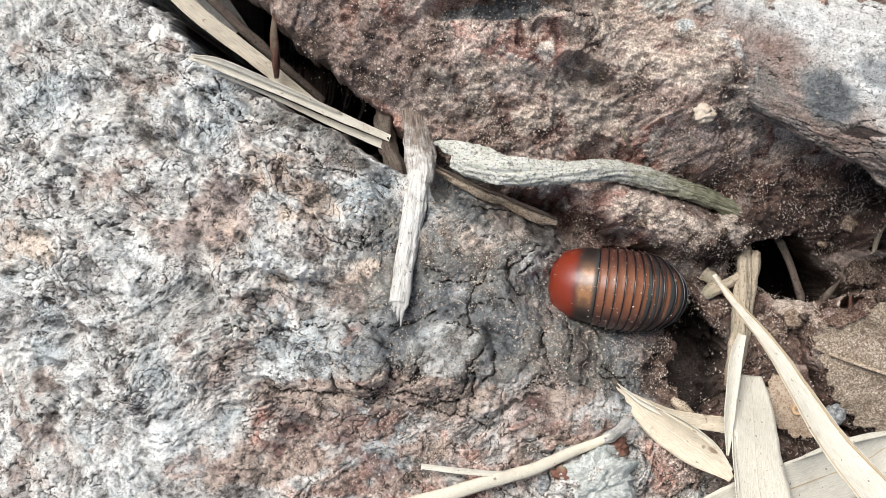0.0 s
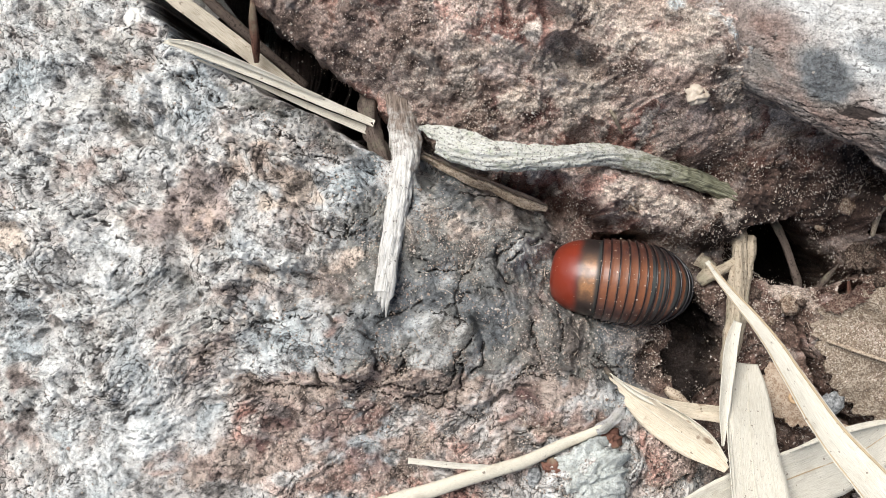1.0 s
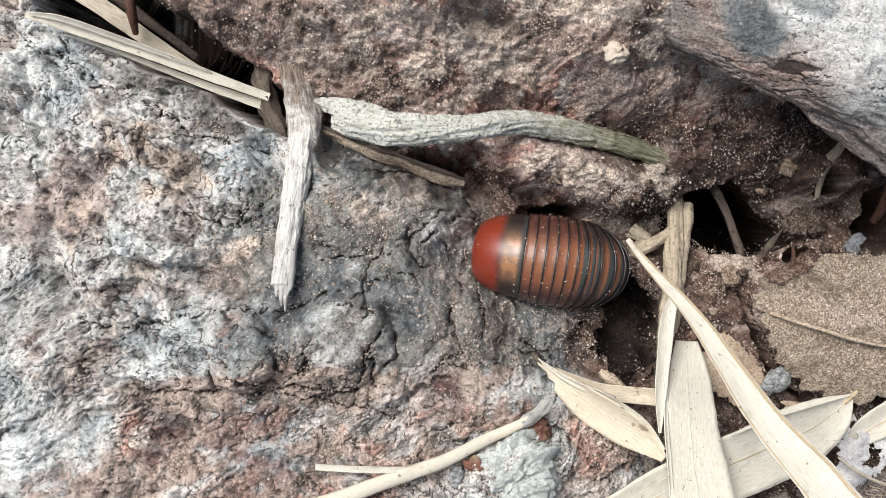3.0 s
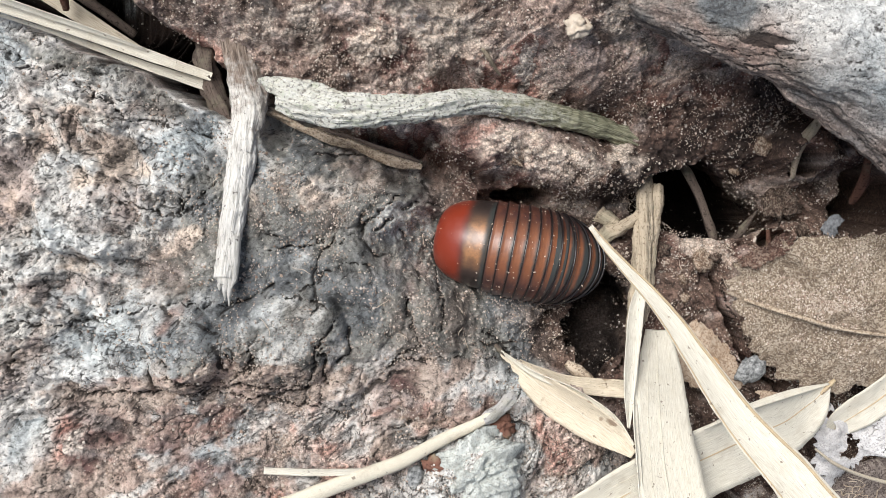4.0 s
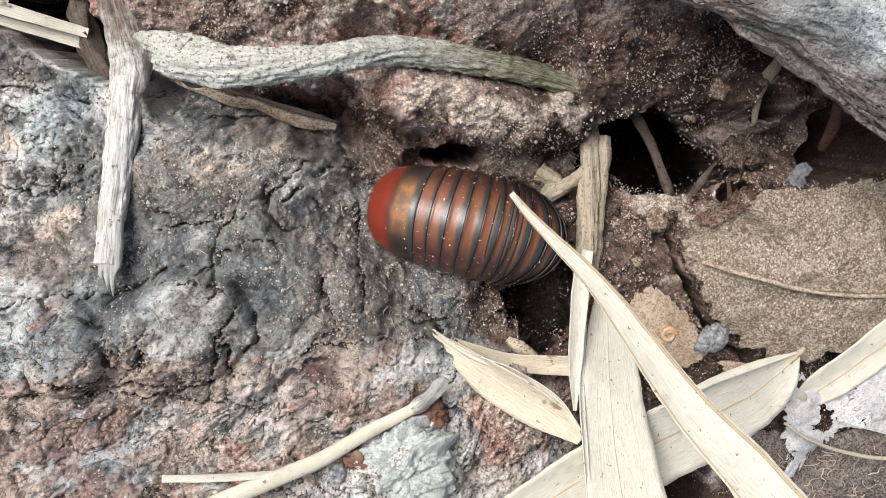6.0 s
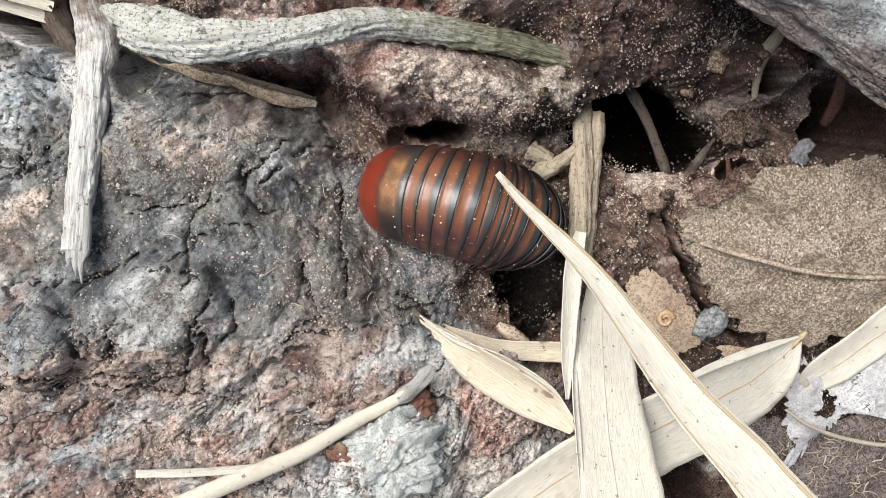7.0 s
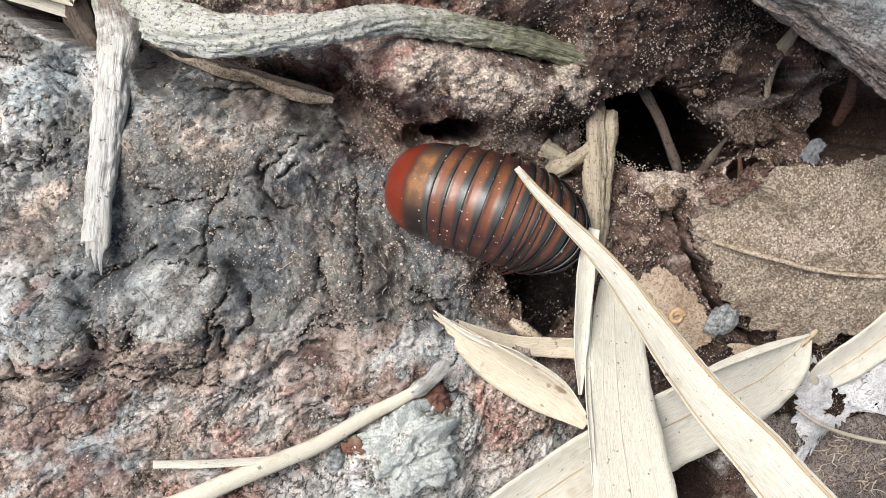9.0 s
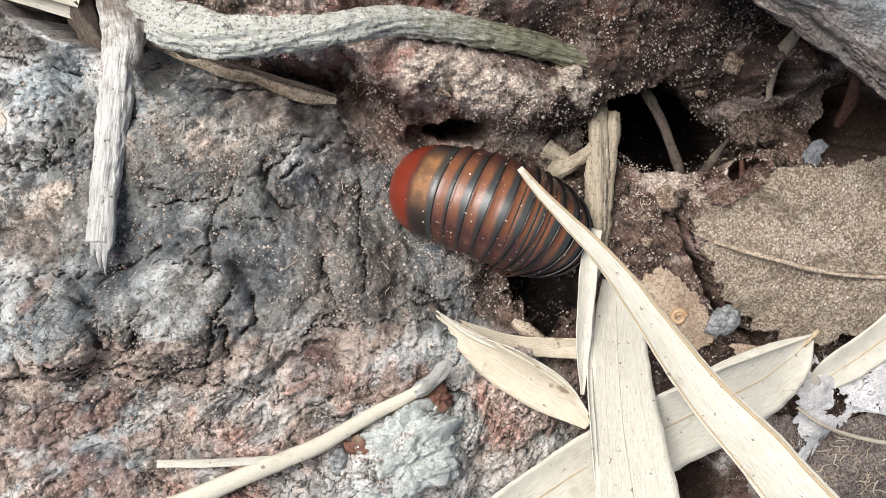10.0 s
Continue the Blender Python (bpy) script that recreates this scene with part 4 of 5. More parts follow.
part("torn_bark", tube_mesh("torn_bark", [(1.5, 27, -2), (5, 24.6, -1), (10, 22, 1), (14, 21, 2)], [0.6, 2.2, 2.6, 1.5], ROTTEN, 16, 36, 0.45, 7), branch, "dark torn bark under the broken end")
for line, w in (([(-3, 25, -15), (7, 20.5, -17.5), (16, 16.4, -19), (21, 14.3, -22)], [2.0, 2.9, 3.0, 1.4]), ([(15, 17.4, -19), (24, 13.4, -19.5), (32, 10, -20.5), (37, 8, -23)], [1.8, 3.6, 3.8, 1.6])):
    h = holder("leaf_husk", "brown folded leaf husk tucked under a branch", "leaf", "leaf husks under the branch")
    part("blade", blade_mesh("blade", line, w, HUSK, twist=[-20, 22, -15], cup=-0.35, thick=0.3, wave=0.8, fold=-0.4, seed=int(line[0][0]) + 60), h)
    part("edge", blade_mesh("edge", [(a, b + 1.5, c + 0.3) for a, b, c in line], [q * 0.3 for q in w], ROTTEN, twist=30, cup=0.3, wave=0.4, seed=int(line[0][0]) + 70), h, "dark torn edge")

# ---- leaf strips over the dark crevice ----
strip = holder("leaf_strip", "long folded dry straw-coloured leaf strip", "leaf", "leaf strips over the crevice")
part("blade", blade_mesh("blade", [(-76.5, 57.5, 0), (-68, 55.2, -1), (-50, 48.5, -7), (-34, 42, -12), (-17, 35, -17)], [1.2, 3.1, 3.3, 3.0, 2.3], STRAW, twist=[25, 15, 10, 20], cup=0.5, wave=0.3, seed=3), strip)
part("fold", blade_mesh("fold", [(-75, 57.8, 1), (-66, 56, 0.5), (-50, 49.8, -5), (-32, 42.5, -11)], [0.8, 1.8, 1.6, 0.6], STRAW, twist=-40, cup=0.2, seed=4), strip)
strip = holder("leaf_strip", "thin frayed straw strip beneath a leaf", "leaf", "leaf strips over the crevice")
part("blade", blade_mesh("blade", [(-68, 53, -4), (-52, 47, -9.5), (-36, 40, -14), (-17, 32.5, -19)], [0.6, 1.3, 2.0, 2.8], STRAW, twist=[0, -15, 10], cup=0.2, wave=0.4, seed=5), strip)
strip = holder("leaf_strip", "broad pale brown leaf strip bridging a dark crevice", "leaf", "leaf strips over the crevice")
part("blade", blade_mesh("blade", [(-90, 86, -12), (-76, 73, -15), (-62, 62.5, -18), (-50, 53, -22), (-38, 44.5, -27)], [5.5, 5.2, 4.8, 4.2, 2.5], DULL_STRAW, twist=[10, 0, 10], cup=0.2, wave=0.5, seed=6), strip)
stick = holder("thin_stick", "thin brown stick lying in the crevice", "stick")
part("stem", tube_mesh("stem", [(-82, 88, -14), (-68, 74, -20), (-55, 62.5, -25), (-40, 49.5, -33)], [1.6, 1.5, 1.6, 1.2], ROTTEN, 12, 60, 0.2, 9), stick)
stick = holder("red_splinter", "small upright red-brown bark splinter", "splinter")
part("stem", tube_mesh("stem", [(-51.8, 73.5, -7), (-52.3, 67, -9), (-52.6, 60, -13), (-52.9, 54.5, -17)], [0.4, 1.1, 1.3, 0.9], RUST_WOOD, 10, 30, 0.3, 10), stick)

# ---- bamboo litter ----
leaf = holder("bamboo_leaf", "broad dry bamboo leaf with fine parallel veins", "leaf", "dry bamboo leaves")
leaf_parts(leaf, [(99.6, -41, -22), (98.6, -47, -16.5), (96.8, -55, -9), (95.2, -66, -1), (94.2, -76, 7), (93.5, -90, 16), (92, -115, 22)], [6.5, 10.5, 13.2, 15.4, 17.5, 19.5, 20], STRAW, [(0.08, 0.22, STRAW), (-0.55, 0.12, STRAW), (0.55, 0.12, STRAW)], twist=[-6, 0, 4, 3], cup=0.1, wave=0.35, seed=11)
part("rolled_edge", blade_mesh("rolled_edge", [(92.5, -45, -14.5), (88.5, -58, -4.5), (86.6, -70, 5), (84.5, -90, 17.5)], [0.6, 1.6, 1.6, 1.2], STRAW, twist=35, cup=0.4, seed=12), leaf)
leaf = holder("bamboo_leaf", "long narrow tapering bamboo leaf, stiff and keeled", "leaf", "dry bamboo leaves")
leaf_parts(leaf, [(71.9, -6.8, 33), (75, -11.3, 33), (78.6, -15.8, 33.2), (86.6, -25.8, 34), (94, -38, 35.5), (101.2, -50, 37.5), (114, -67.5, 44), (127, -88, 50), (142, -112, 54)], [1.1, 1.8, 2.4, 4.0, 6.0, 7.8, 10.6, 13.4, 15.5], STRAW, [(-0.86, 0.34, RIB), (0.9, 0.18, RIB)], twist=[0, 8, 12, 8], cup=0.12, fold=0.12, wave=0.15, seed=13, n=110)
leaf = holder("bamboo_leaf", "cream lens-shaped dry leaf with a small stalk", "leaf", "dry bamboo leaves")
leaf_parts(leaf, [(143.6, -57.2, -12), (139, -61.4, -11), (132, -65.4, -9.5), (121, -69.2, -8), (104, -74.8, -6), (84, -81.5, -3), (60, -92, 3)], [1.2, 10, 15.5, 18, 18.5, 17, 15], STRAW, [(0.05, 0.2, RIB), (0.5, 0.1, STRAW), (-0.5, 0.1, STRAW)], twist=[10, 6, 0, 0], cup=0.22, wave=0.5, seed=15)
part("stalk", tube_mesh("stalk", [(144.8, -55.8, -11), (143.8, -57, -11.6), (141, -59.6, -11.6)], [0.5, 0.8, 0.5], RIB, 10, 14, 0.2, 16), leaf)
part("curled_edge", blade_mesh("curled_edge", [(143.2, -56.8, -11), (131, -57.4, -6.5), (118.5, -60, -4.5), (106, -64.6, -3.5)], [0.5, 1.8, 1.6, 0.5], STRAW, twist=-30, cup=0.4, seed=17), leaf)
leaf = holder("bamboo_leaf", "pale dry leaf strip beside torn leaf tissue", "leaf", "dry bamboo leaves")
leaf_parts(leaf, [(147, -73, -20), (151.5, -68.5, -18), (160, -62.5, -16), (170, -55, -14), (186, -43, -12)], [5, 9.5, 10.5, 10.5, 9], STRAW, [(0.1, 0.2, RIB)], twist=[0, -8, 5], cup=0.15, wave=0.4, seed=18)
leaf = holder("bamboo_leaf", "slim pale leaf sliver with a pointed end", "leaf", "dry bamboo leaves")
part("blade", blade_mesh("blade", [(94.5, -27, -15), (91.8, -34, -13), (89, -46, -9), (87.4, -54, -6), (86.2, -62.5, -2.5)], [2.5, 4.2, 4.0, 3.2, 0.7], STRAW, twist=[-12, 10, 20], cup=0.35, wave=0.2, seed=19), leaf)
leaf = holder("curled_leaf", "curled cream dry leaf with brown blotches", "leaf", "dry bamboo leaves")
leaf_parts(leaf, [(55.2, -43.6, -17), (59.5, -47.6, -15.2), (66, -53, -12), (74, -58.8, -8.5), (81.5, -64, -4.5), (86.6, -69, 0)], [0.8, 4.6, 9.0, 10.6, 8.2, 2.2], CREAM, [(0.0, 0.18, STRAW)], twist=[-10, -24, -22, -8], cup=0.35, wave=0.35, seed=20)
part("rolled_edge", blade_mesh("rolled_edge", [(55.2, -42.8, -16), (63.5, -48.4, -11.6), (73.1, -52.8, -8), (82.3, -59.2, -4), (86.8, -66.5, 0)], [0.8, 2.4, 2.2, 1.5, 0.8], STRAW, twist=[-60, -40, -50], cup=0.5, seed=21), leaf)
part("stalk", tube_mesh("stalk", [(54, -41.2, -17.5), (54.8, -42.4, -16.8), (56.5, -44.2, -16.2)], [0.7, 1.0, 0.5], ROTTEN, 10, 14, 0.3, 22), leaf)
leaf = holder("leaf_strip", "short pale leaf strip over dark soil", "leaf")
part("blade", blade_mesh("blade", [(59.8, -46, -19), (66, -50, -18.5), (75, -53.8, -18.5), (90, -56, -17)], [0.6, 3.0, 4.6, 5.0], CREAM, twist=[20, -5, 0], cup=0.25, wave=0.4, seed=23), leaf)

stalk = holder("dead_stalk", "pale rough dead plant stalk standing in litter", "stick")
part("stem", tube_mesh("stem", [(101.5, 4, -36), (99.2, -2, -28), (98.2, -10, -26), (97, -18, -24), (95, -28, -20.5), (93, -37, -19), (91.5, -44, -19)], [1.5, 2.2, 2.4, 2.4, 2.5, 2.4, 1.8], PALE_STALK, 36, 200, 0.18, 12, 1.0, 0.3), stalk)
part("stem", tube_mesh("stem", [(103.5, -1, -30), (102.6, -5, -28), (100.6, -16, -26), (98, -28, -23), (95.5, -38, -21)], [1.4, 1.7, 1.5, 1.6, 1.0], PALE_STALK, 28, 140, 0.2, 13, 1.0, 0.3), stalk)
part("side_shoot", tube_mesh("side_shoot", [(86.6, -15.5, -29), (89, -13.6, -28), (93, -11.6, -26.5), (98.5, -7.4, -25)], [1.8, 2.1, 1.7, 1.1], PALE_STALK, 28, 80, 0.3, 14, 1.0, 0.4), stalk)
part("stub", tube_mesh("stub", [(86.2, -7.8, -29.5), (88, -9.2, -28.8), (91, -11.2, -28)], [2.0, 1.9, 1.4], PALE_STALK, 24, 48, 0.35, 15, 1.0, 0.4), stalk)

straw = holder("straw", "long pale round straw with a grey end", "straw")
part("stem", tube_mesh("stem", [(50.5, -56.5, -1.2), (44, -58.8, 0.2), (38.1, -60.7, 1.6), (26.9, -64.5, 6), (13.7, -67.4, 9.5), (-4, -71.7, 13.4), (-24.4, -75.8, 17.5), (-61, -81.6, 25)], [1.3, 1.5, 1.65, 1.8, 2.0, 2.2, 2.3, 2.3], CREAM_STRAW, 14, 120, 0.06, 16, 0.7), straw)
part("sheath", tube_mesh("sheath", [(57, -51.4, -3), (55.4, -53, -2.4), (53, -55, -1.7), (50.5, -56.6, -1), (48.4, -57.5, -0.4)], [0.7, 1.7, 1.3, 1.7, 1.2], GREY_BARK, 14, 36, 0.5, 17), straw, "grey rough sheath at the straw's end")
straw = holder("straw", "thin pale flat straw sliver with a cut end", "straw")
part("stem", blade_mesh("stem", [(-6.2, -62.2, 13), (6, -64, 11.6), (19, -65.6, 8.5), (29, -66.6, 3.5)], [1.5, 1.7, 1.4, 0.5], STRAW, twist=8, cup=0.3, thick=0.6, seed=24), straw)


def sheet_mesh(name, outline, middle, material, dome=0.0, wave=0.6, ragged=0.06, rings=40, around=150, thick=0.4, seed=1, holes=0.0, folds=()):
    """A thin irregular sheet, such as a dead leaf: rings from its middle out to a star-shaped outline."""
    o = np.asarray(outline, float)
    c = np.asarray(middle, float)
    o = spline(np.concatenate([o, o[:1]]), around + 1)[:-1]
    ang = np.linspace(0, 2 * np.pi, around, endpoint=False)
    tear = 1 + ragged * fractal(np.cos(ang) * 9, np.sin(ang) * 9, 1.0, seed, 4, 0.7)
    k = np.linspace(0, 1, rings)[:, None, None]
    v = c + (o - c)[None] * k * (1 + (tear - 1)[None, :, None] * k**6)
    px, py = v[..., 0], v[..., 1]
    lift = dome * (1 - k[..., 0] ** 2) + wave * fractal(px, py, 9, seed + 3, 4)
    for (x0, y0), (x1, y1), h in folds:
        lift = lift + h * np.exp(-((line_distance(px, py, [(x0, y0), (x1, y1)]) / 0.7) ** 2))
    v[..., 2] += lift
    low = v - np.array([0, 0, thick])
    i = np.arange(rings * around).reshape(rings, around)
    i = np.concatenate([i, i[:, :1]], 1)
    q = np.stack([i[:-1, :-1], i[1:, :-1], i[1:, 1:], i[:-1, 1:]], -1).reshape(-1, 4)
    if holes:
        mid = v.reshape(-1, 3)[q].mean(1)
        q = q[fractal(mid[:, 0], mid[:, 1], 4.5, seed + 8, 4, 0.6) < 1 - holes]
    n = rings * around
    rim = np.stack([i[-1, :-1], i[-1, :-1] + n, i[-1, 1:] + n, i[-1, 1:]], -1)
    uv = np.concatenate([v.reshape(-1, 3)[:, :2]] * 2) / 20
    return quads(name, np.concatenate([v.reshape(-1, 3), low.reshape(-1, 3)]), np.concatenate([q, q[:, ::-1] + n, rim]), material, uv)


leaf = holder("dead_leaf", "large brown dead leaf dusted with sand", "leaf")
BIG_LEAF = [(133.5, -18.5, -15), (126, -22.5, -21), (121.6, -28, -22), (121.5, -37, -20), (127, -48, -20), (133, -55.5, -20), (144, -60.5, -18), (160, -59, -16), (182, -52, -16), (192, -38, -16), (186, -22, -18), (160, -17, -16)]
part("blade", sheet_mesh("blade", BIG_LEAF, (150, -38, -13), DUSTY_LEAF, 1.5, 1.3, 0.07, 70, 260, 0.5, 31, 0, [((126, -34), (148, -42.4), 0.7), ((148, -42.4), (185, -47), 0.6), ((140, -39), (152, -24), 0.4), ((140, -39), (150, -55), 0.4)]), leaf)
part("midrib", tube_mesh("midrib", [(123, -33.5, -17.8), (134, -37.5, -12.7), (148, -42.4, -11.2), (166, -45.4, -11.9), (186, -47, -14.8)], [0.5, 0.6, 0.5, 0.3], HUSK, 10, 90, 0.4, 5), leaf)
top = np.array([v.co for v in leaf.children[0].data.vertices][:70 * 260]) / MM
rng = np.random.default_rng(17)
pick = top[rng.choice(len(top), 11000)]
pick = pick[(rng.random(len(pick)) < np.clip(0.55 + 0.7 * fractal(pick[:, 0], pick[:, 1], 8, 161, 4), 0.1, 1))] + rng.normal(0, 0.25, (1, 3)) * np.array([1, 1, 0])
part("sand", grains_mesh("sand", pick, np.clip(np.exp(rng.normal(-1.55, 0.35, len(pick))), 0.1, 0.5), GRAINS, 18), leaf, "sand grains stuck to the leaf")
leaf = holder("leaf_fragment", "torn tan leaf fragment lying flat on soil", "leaf")
part("blade", sheet_mesh("blade", [(112, -39, -25.5), (106, -44, -25), (103.5, -52, -24), (112, -60, -23), (119, -61, -23), (124, -57, -23), (119, -46, -25)], (114, -50, -23), TAN_LEAF, 0.5, 0.7, 0.12, 40, 160, 0.35, 33), leaf)
leaf = holder("leaf_fragment", "rust-brown torn leaf fragment at a dead leaf's edge", "leaf")
part("blade", sheet_mesh("blade", [(123, -23.5, -19), (126, -19.5, -17.5), (129, -18.6, -16), (132, -16.2, -15), (135.5, -17.5, -14.5), (134, -20.5, -15), (130, -23, -16.5), (126, -25.5, -18)], (129.5, -20.8, -17.2), RUST_LEAF, 0.2, 0.9, 0.3, 30, 140, 0.35, 44), leaf)
leaf = holder("leaf_fragment", "torn pale leaf fragment under a leaf tip", "leaf")
part("blade", sheet_mesh("blade", [(127, -60, -22), (131, -60.5, -21), (138, -63.5, -20), (143, -62, -20), (138, -66, -20), (129, -64, -21)], (134, -61, -20), TAN_LEAF, 0.4, 0.6, 0.14, 30, 120, 0.35, 34), leaf)
leaf = holder("leaf_tissue", "ragged papery whitish leaf tissue with holes", "leaf")
part("blade", sheet_mesh("blade", [(142, -66, -19), (150, -65, -20), (158, -70, -19), (168, -74, -19), (172, -84, -19), (158, -80, -18.5), (150, -86, -19), (141, -92, -19), (143, -78, -18.5)], (151, -76, -18), TISSUE, 0.8, 1.0, 0.3, 60, 220, 0.25, 36, 0.45), leaf)
part("torn_piece", sheet_mesh("torn_piece", [(158, -68, -17.5), (166, -64, -17), (176, -66, -17), (178, -76, -17.5), (168, -79, -18), (160, -76, -17.5)], (168, -71, -16.5), TISSUE, 0.6, 0.8, 0.25, 40, 160, 0.25, 39, 0.4), leaf)
leaf = holder("skeleton_leaf", "dark skeleton leaf with bare branching veins", "leaf")
part("blade", sheet_mesh("blade", [(136, -80, -24), (150, -82, -23), (178, -84, -23), (182, -105, -24), (160, -118, -24), (136, -108, -24), (130, -94, -24)], (154, -98, -23), DARK_LEAF, 1, 1.0, 0.1, 50, 180, 0.35, 37), leaf)
rng = np.random.default_rng(77)
for k in range(64):
    x0, y0, a = rng.uniform(138, 172), rng.uniform(-106, -86), rng.uniform(0, 6.28)
    pts = [(x0, y0, -21.7)]
    for j in range(4):
        a += rng.normal(0, 0.8)
        pts.append((pts[-1][0] + 1.2 * math.cos(a), pts[-1][1] + 1.2 * math.sin(a), -21.6 + rng.uniform(-0.3, 0.4)))
    part("vein", tube_mesh("vein", pts, [0.18, 0.15, 0.08], HUSK if k % 3 else PALE_FIBRE, 6, 14, 0.2, k), leaf)
stem = holder("leaf_stalk", "thin curved brown leaf stalk", "stalk")
part("stem", tube_mesh("stem", [(140.5, -75.8, -15), (146, -80.4, -14), (155.3, -85, -14.4), (167.7, -88.4, -15), (186, -90, -16)], [0.3, 0.5, 0.5, 0.55, 0.55], DULL_STRAW, 10, 60, 0.15, 18), stem)

# ---- in and round the hole ----
def stick_thing(name, line, radii, material, label, seed, category="stick", group=""):
    h = holder(name, label, category, group)
    part("stem", tube_mesh("stem", line, radii, material, 12, 40, 0.3, seed), h)


stick_thing("rootlet", [(112, 6, -40), (114, 2, -36), (117.6, -6, -36), (120, -16, -34), (121, -19, -36)], [0.9, 1.4, 1.3, 1.2, 0.8], ROTTEN, "thin dark rootlet across a hole", 41, "root")
stick_thing("bark_splinter", [(125.5, -19.5, -35), (128, -15, -31), (131.5, -10, -29)], [1.0, 1.1, 0.3], ROTTEN, "dark pointed bark splinter at a hole", 42, "splinter", "splinters by the hole")
stick_thing("bark_splinter", [(135, -26, -33), (134.6, -21, -29), (133.8, -15.5, -27)], [1.2, 1.0, 0.5], RUST_WOOD, "small brown upright bark splinter", 43, "splinter", "splinters by the hole")
stick_thing("bark_splinter", [(157, 4, -14), (157.4, -3, -18), (156.5, -9, -24)], [0.9, 1.5, 0.9], RUST_WOOD, "brown bark splinter under a root", 44, "splinter", "splinters by the hole")
stick_thing("bark_splinter", [(141.5, 15, -8), (140, 11.5, -11), (138.4, 6.5, -16), (138.8, -1, -21)], [1.0, 1.6, 1.3, 0.6], PALE_STALK, "pale broken stick leaning in a hollow", 45, "stick")

bank_line = [(53.5, 36.8), (55.2, 34.6), (57, 32.4), (58.6, 30.6)]
stick_thing("splinter", [(a, b, float(ground_z(a, b)) + 0.7) for a, b in bank_line], [0.4, 0.6, 0.5, 0.2], PALE_STALK, "thin brown splinter lying on the soil bank", 46, "splinter")

# ---- pebbles and crumbs ----
def pebble_mesh(name, size, material, seed, squash=0.7, rough=0.25, rings=22, around=32):
    th, ph = np.meshgrid(np.linspace(0, np.pi, rings), np.linspace(0, 2 * np.pi, around, endpoint=False), indexing="ij")
    n = np.stack([np.sin(th) * np.cos(ph), np.sin(th) * np.sin(ph), np.cos(th)], -1)
    r = 1 + rough * fractal(n[..., 0] * 2 + n[..., 2] * 1.3, n[..., 1] * 2 - n[..., 2], 1.1, seed, 4, 0.6)
    r = r + 0.35 * rough * fractal(n[..., 0] * 7 + n[..., 2] * 3, n[..., 1] * 7 - n[..., 2] * 4, 1.3, seed + 40, 4, 0.6)
    v = n * r[..., None] * np.array([1, 0.8, squash]) * size
    return grid_mesh(name, v, rings, around, material, True)


def pebble(name, at, size, material, label, seed, category="stone", squash=0.7, rough=0.25):
    ob = thing(name, pebble_mesh(name, size, material, seed, squash, rough), label, category)
    z0 = at[2] if len(at) > 2 else float(ground_z(at[0], at[1])) + 0.4 * size * squash
    ob.matrix_world = pose(at[0] * MM, at[1] * MM, z0 * MM, 0, 0, 40 * seed)


pebble("pebble", (125.3, -54, -20.5), 4.2, GREY_STONE, "grey speckled angular pebble by a dead leaf", 1)
pebble("pebble", (29.8, -70.2), 2.9, GREY_STONE, "small dark grey pebble beside a straw", 2)
pebble("soil_crumb", (115, -23), 3.6, SOIL_CRUMB, "pale crumb of sandy soil", 3, "soil")
pebble("red_bark_chip", (35, -67), 3.0, RUST_WOOD, "small rust-red bark chip under a straw", 4, "bark chip", 0.5, 0.5)
pebble("bark_flake", (75.4, 38.8), 3.0, PALE_FIBRE, "small cream bark flake stuck in soil", 5, "bark chip", 0.6, 0.45)
pebble("white_flake", (-88.5, 67), 3.2, WHITE_FLAKE, "small white flake on grey bark", 6, "flake", 0.25, 0.3)
pebble("seed", (79.2, -57.2), 1.5, BLACK_SEED, "tiny glossy black seed", 7, "seed", 0.8, 0.05)
stick_thing("bark_chip", [(73.6, -48.3, -21), (76.5, -50.6, -20.5), (80.2, -53.7, -20)], [0.9, 1.9, 1.2], HUSK, "small flat brown bark chip by a leaf", 8, "bark chip")
snail = thing("snail_shell", tube_mesh("snail_shell", [(114.7 + 1.9 * math.cos(a) * (1 - a / 14), -52 + 1.9 * math.sin(a) * (1 - a / 14), -22.2 + 0.05 * a) for a in np.linspace(0, 9, 16)], [0.7, 0.7, 0.5, 0.3], AMBER, 10, 60), "tiny amber coiled snail shell", "snail shell")
stone = thing("lichened_stone", pebble_mesh("lichened_stone", 12.0, LICHEN, 12, 0.55, 0.34, 110, 160), "knobbly stone crusted with pale grey-green lichen", "stone")
stone.matrix_world = pose(46 * MM, -71 * MM, 0.5 * MM, 0, 0, 30)
pebble("red_bark_chip", (53, -60.5, -4), 3.4, RUST_WOOD, "dark red bark chunk beside a straw's end", 9, "bark chip", 0.5, 0.5)
pebble("papery_flake", (149.6, -14.9, -21), 2.6, GREY_FILM, "small papery whitish flake in a dark hollow", 10, "flake", 0.12, 0.6)
pebble("soil_crumb", (137.4, -8.5, -27), 5.0, HUMUS_CRUMB, "brown crumb of soil beside a hole", 11, "soil", 0.9, 0.7)
for k, (cx, cy, r) in enumerate([(104, -19, 1.6), (109, -28, 1.3), (118, -22, 1.5), (128, -24, 2.0), (112, -14, 1.4), (131, 8, 2.2), (96, 20, 1.8), (62, 8, 1.6), (88, 5, 1.5), (126, 2, 1.6), (143, -16, 1.8), (108, -33, 1.6)]):
    pebble("soil_crumb", (cx, cy), r, SOIL_CRUMB if k % 2 else HUMUS_CRUMB, "small crumb of brown soil", 20 + k, "soil", 0.8, 0.6)


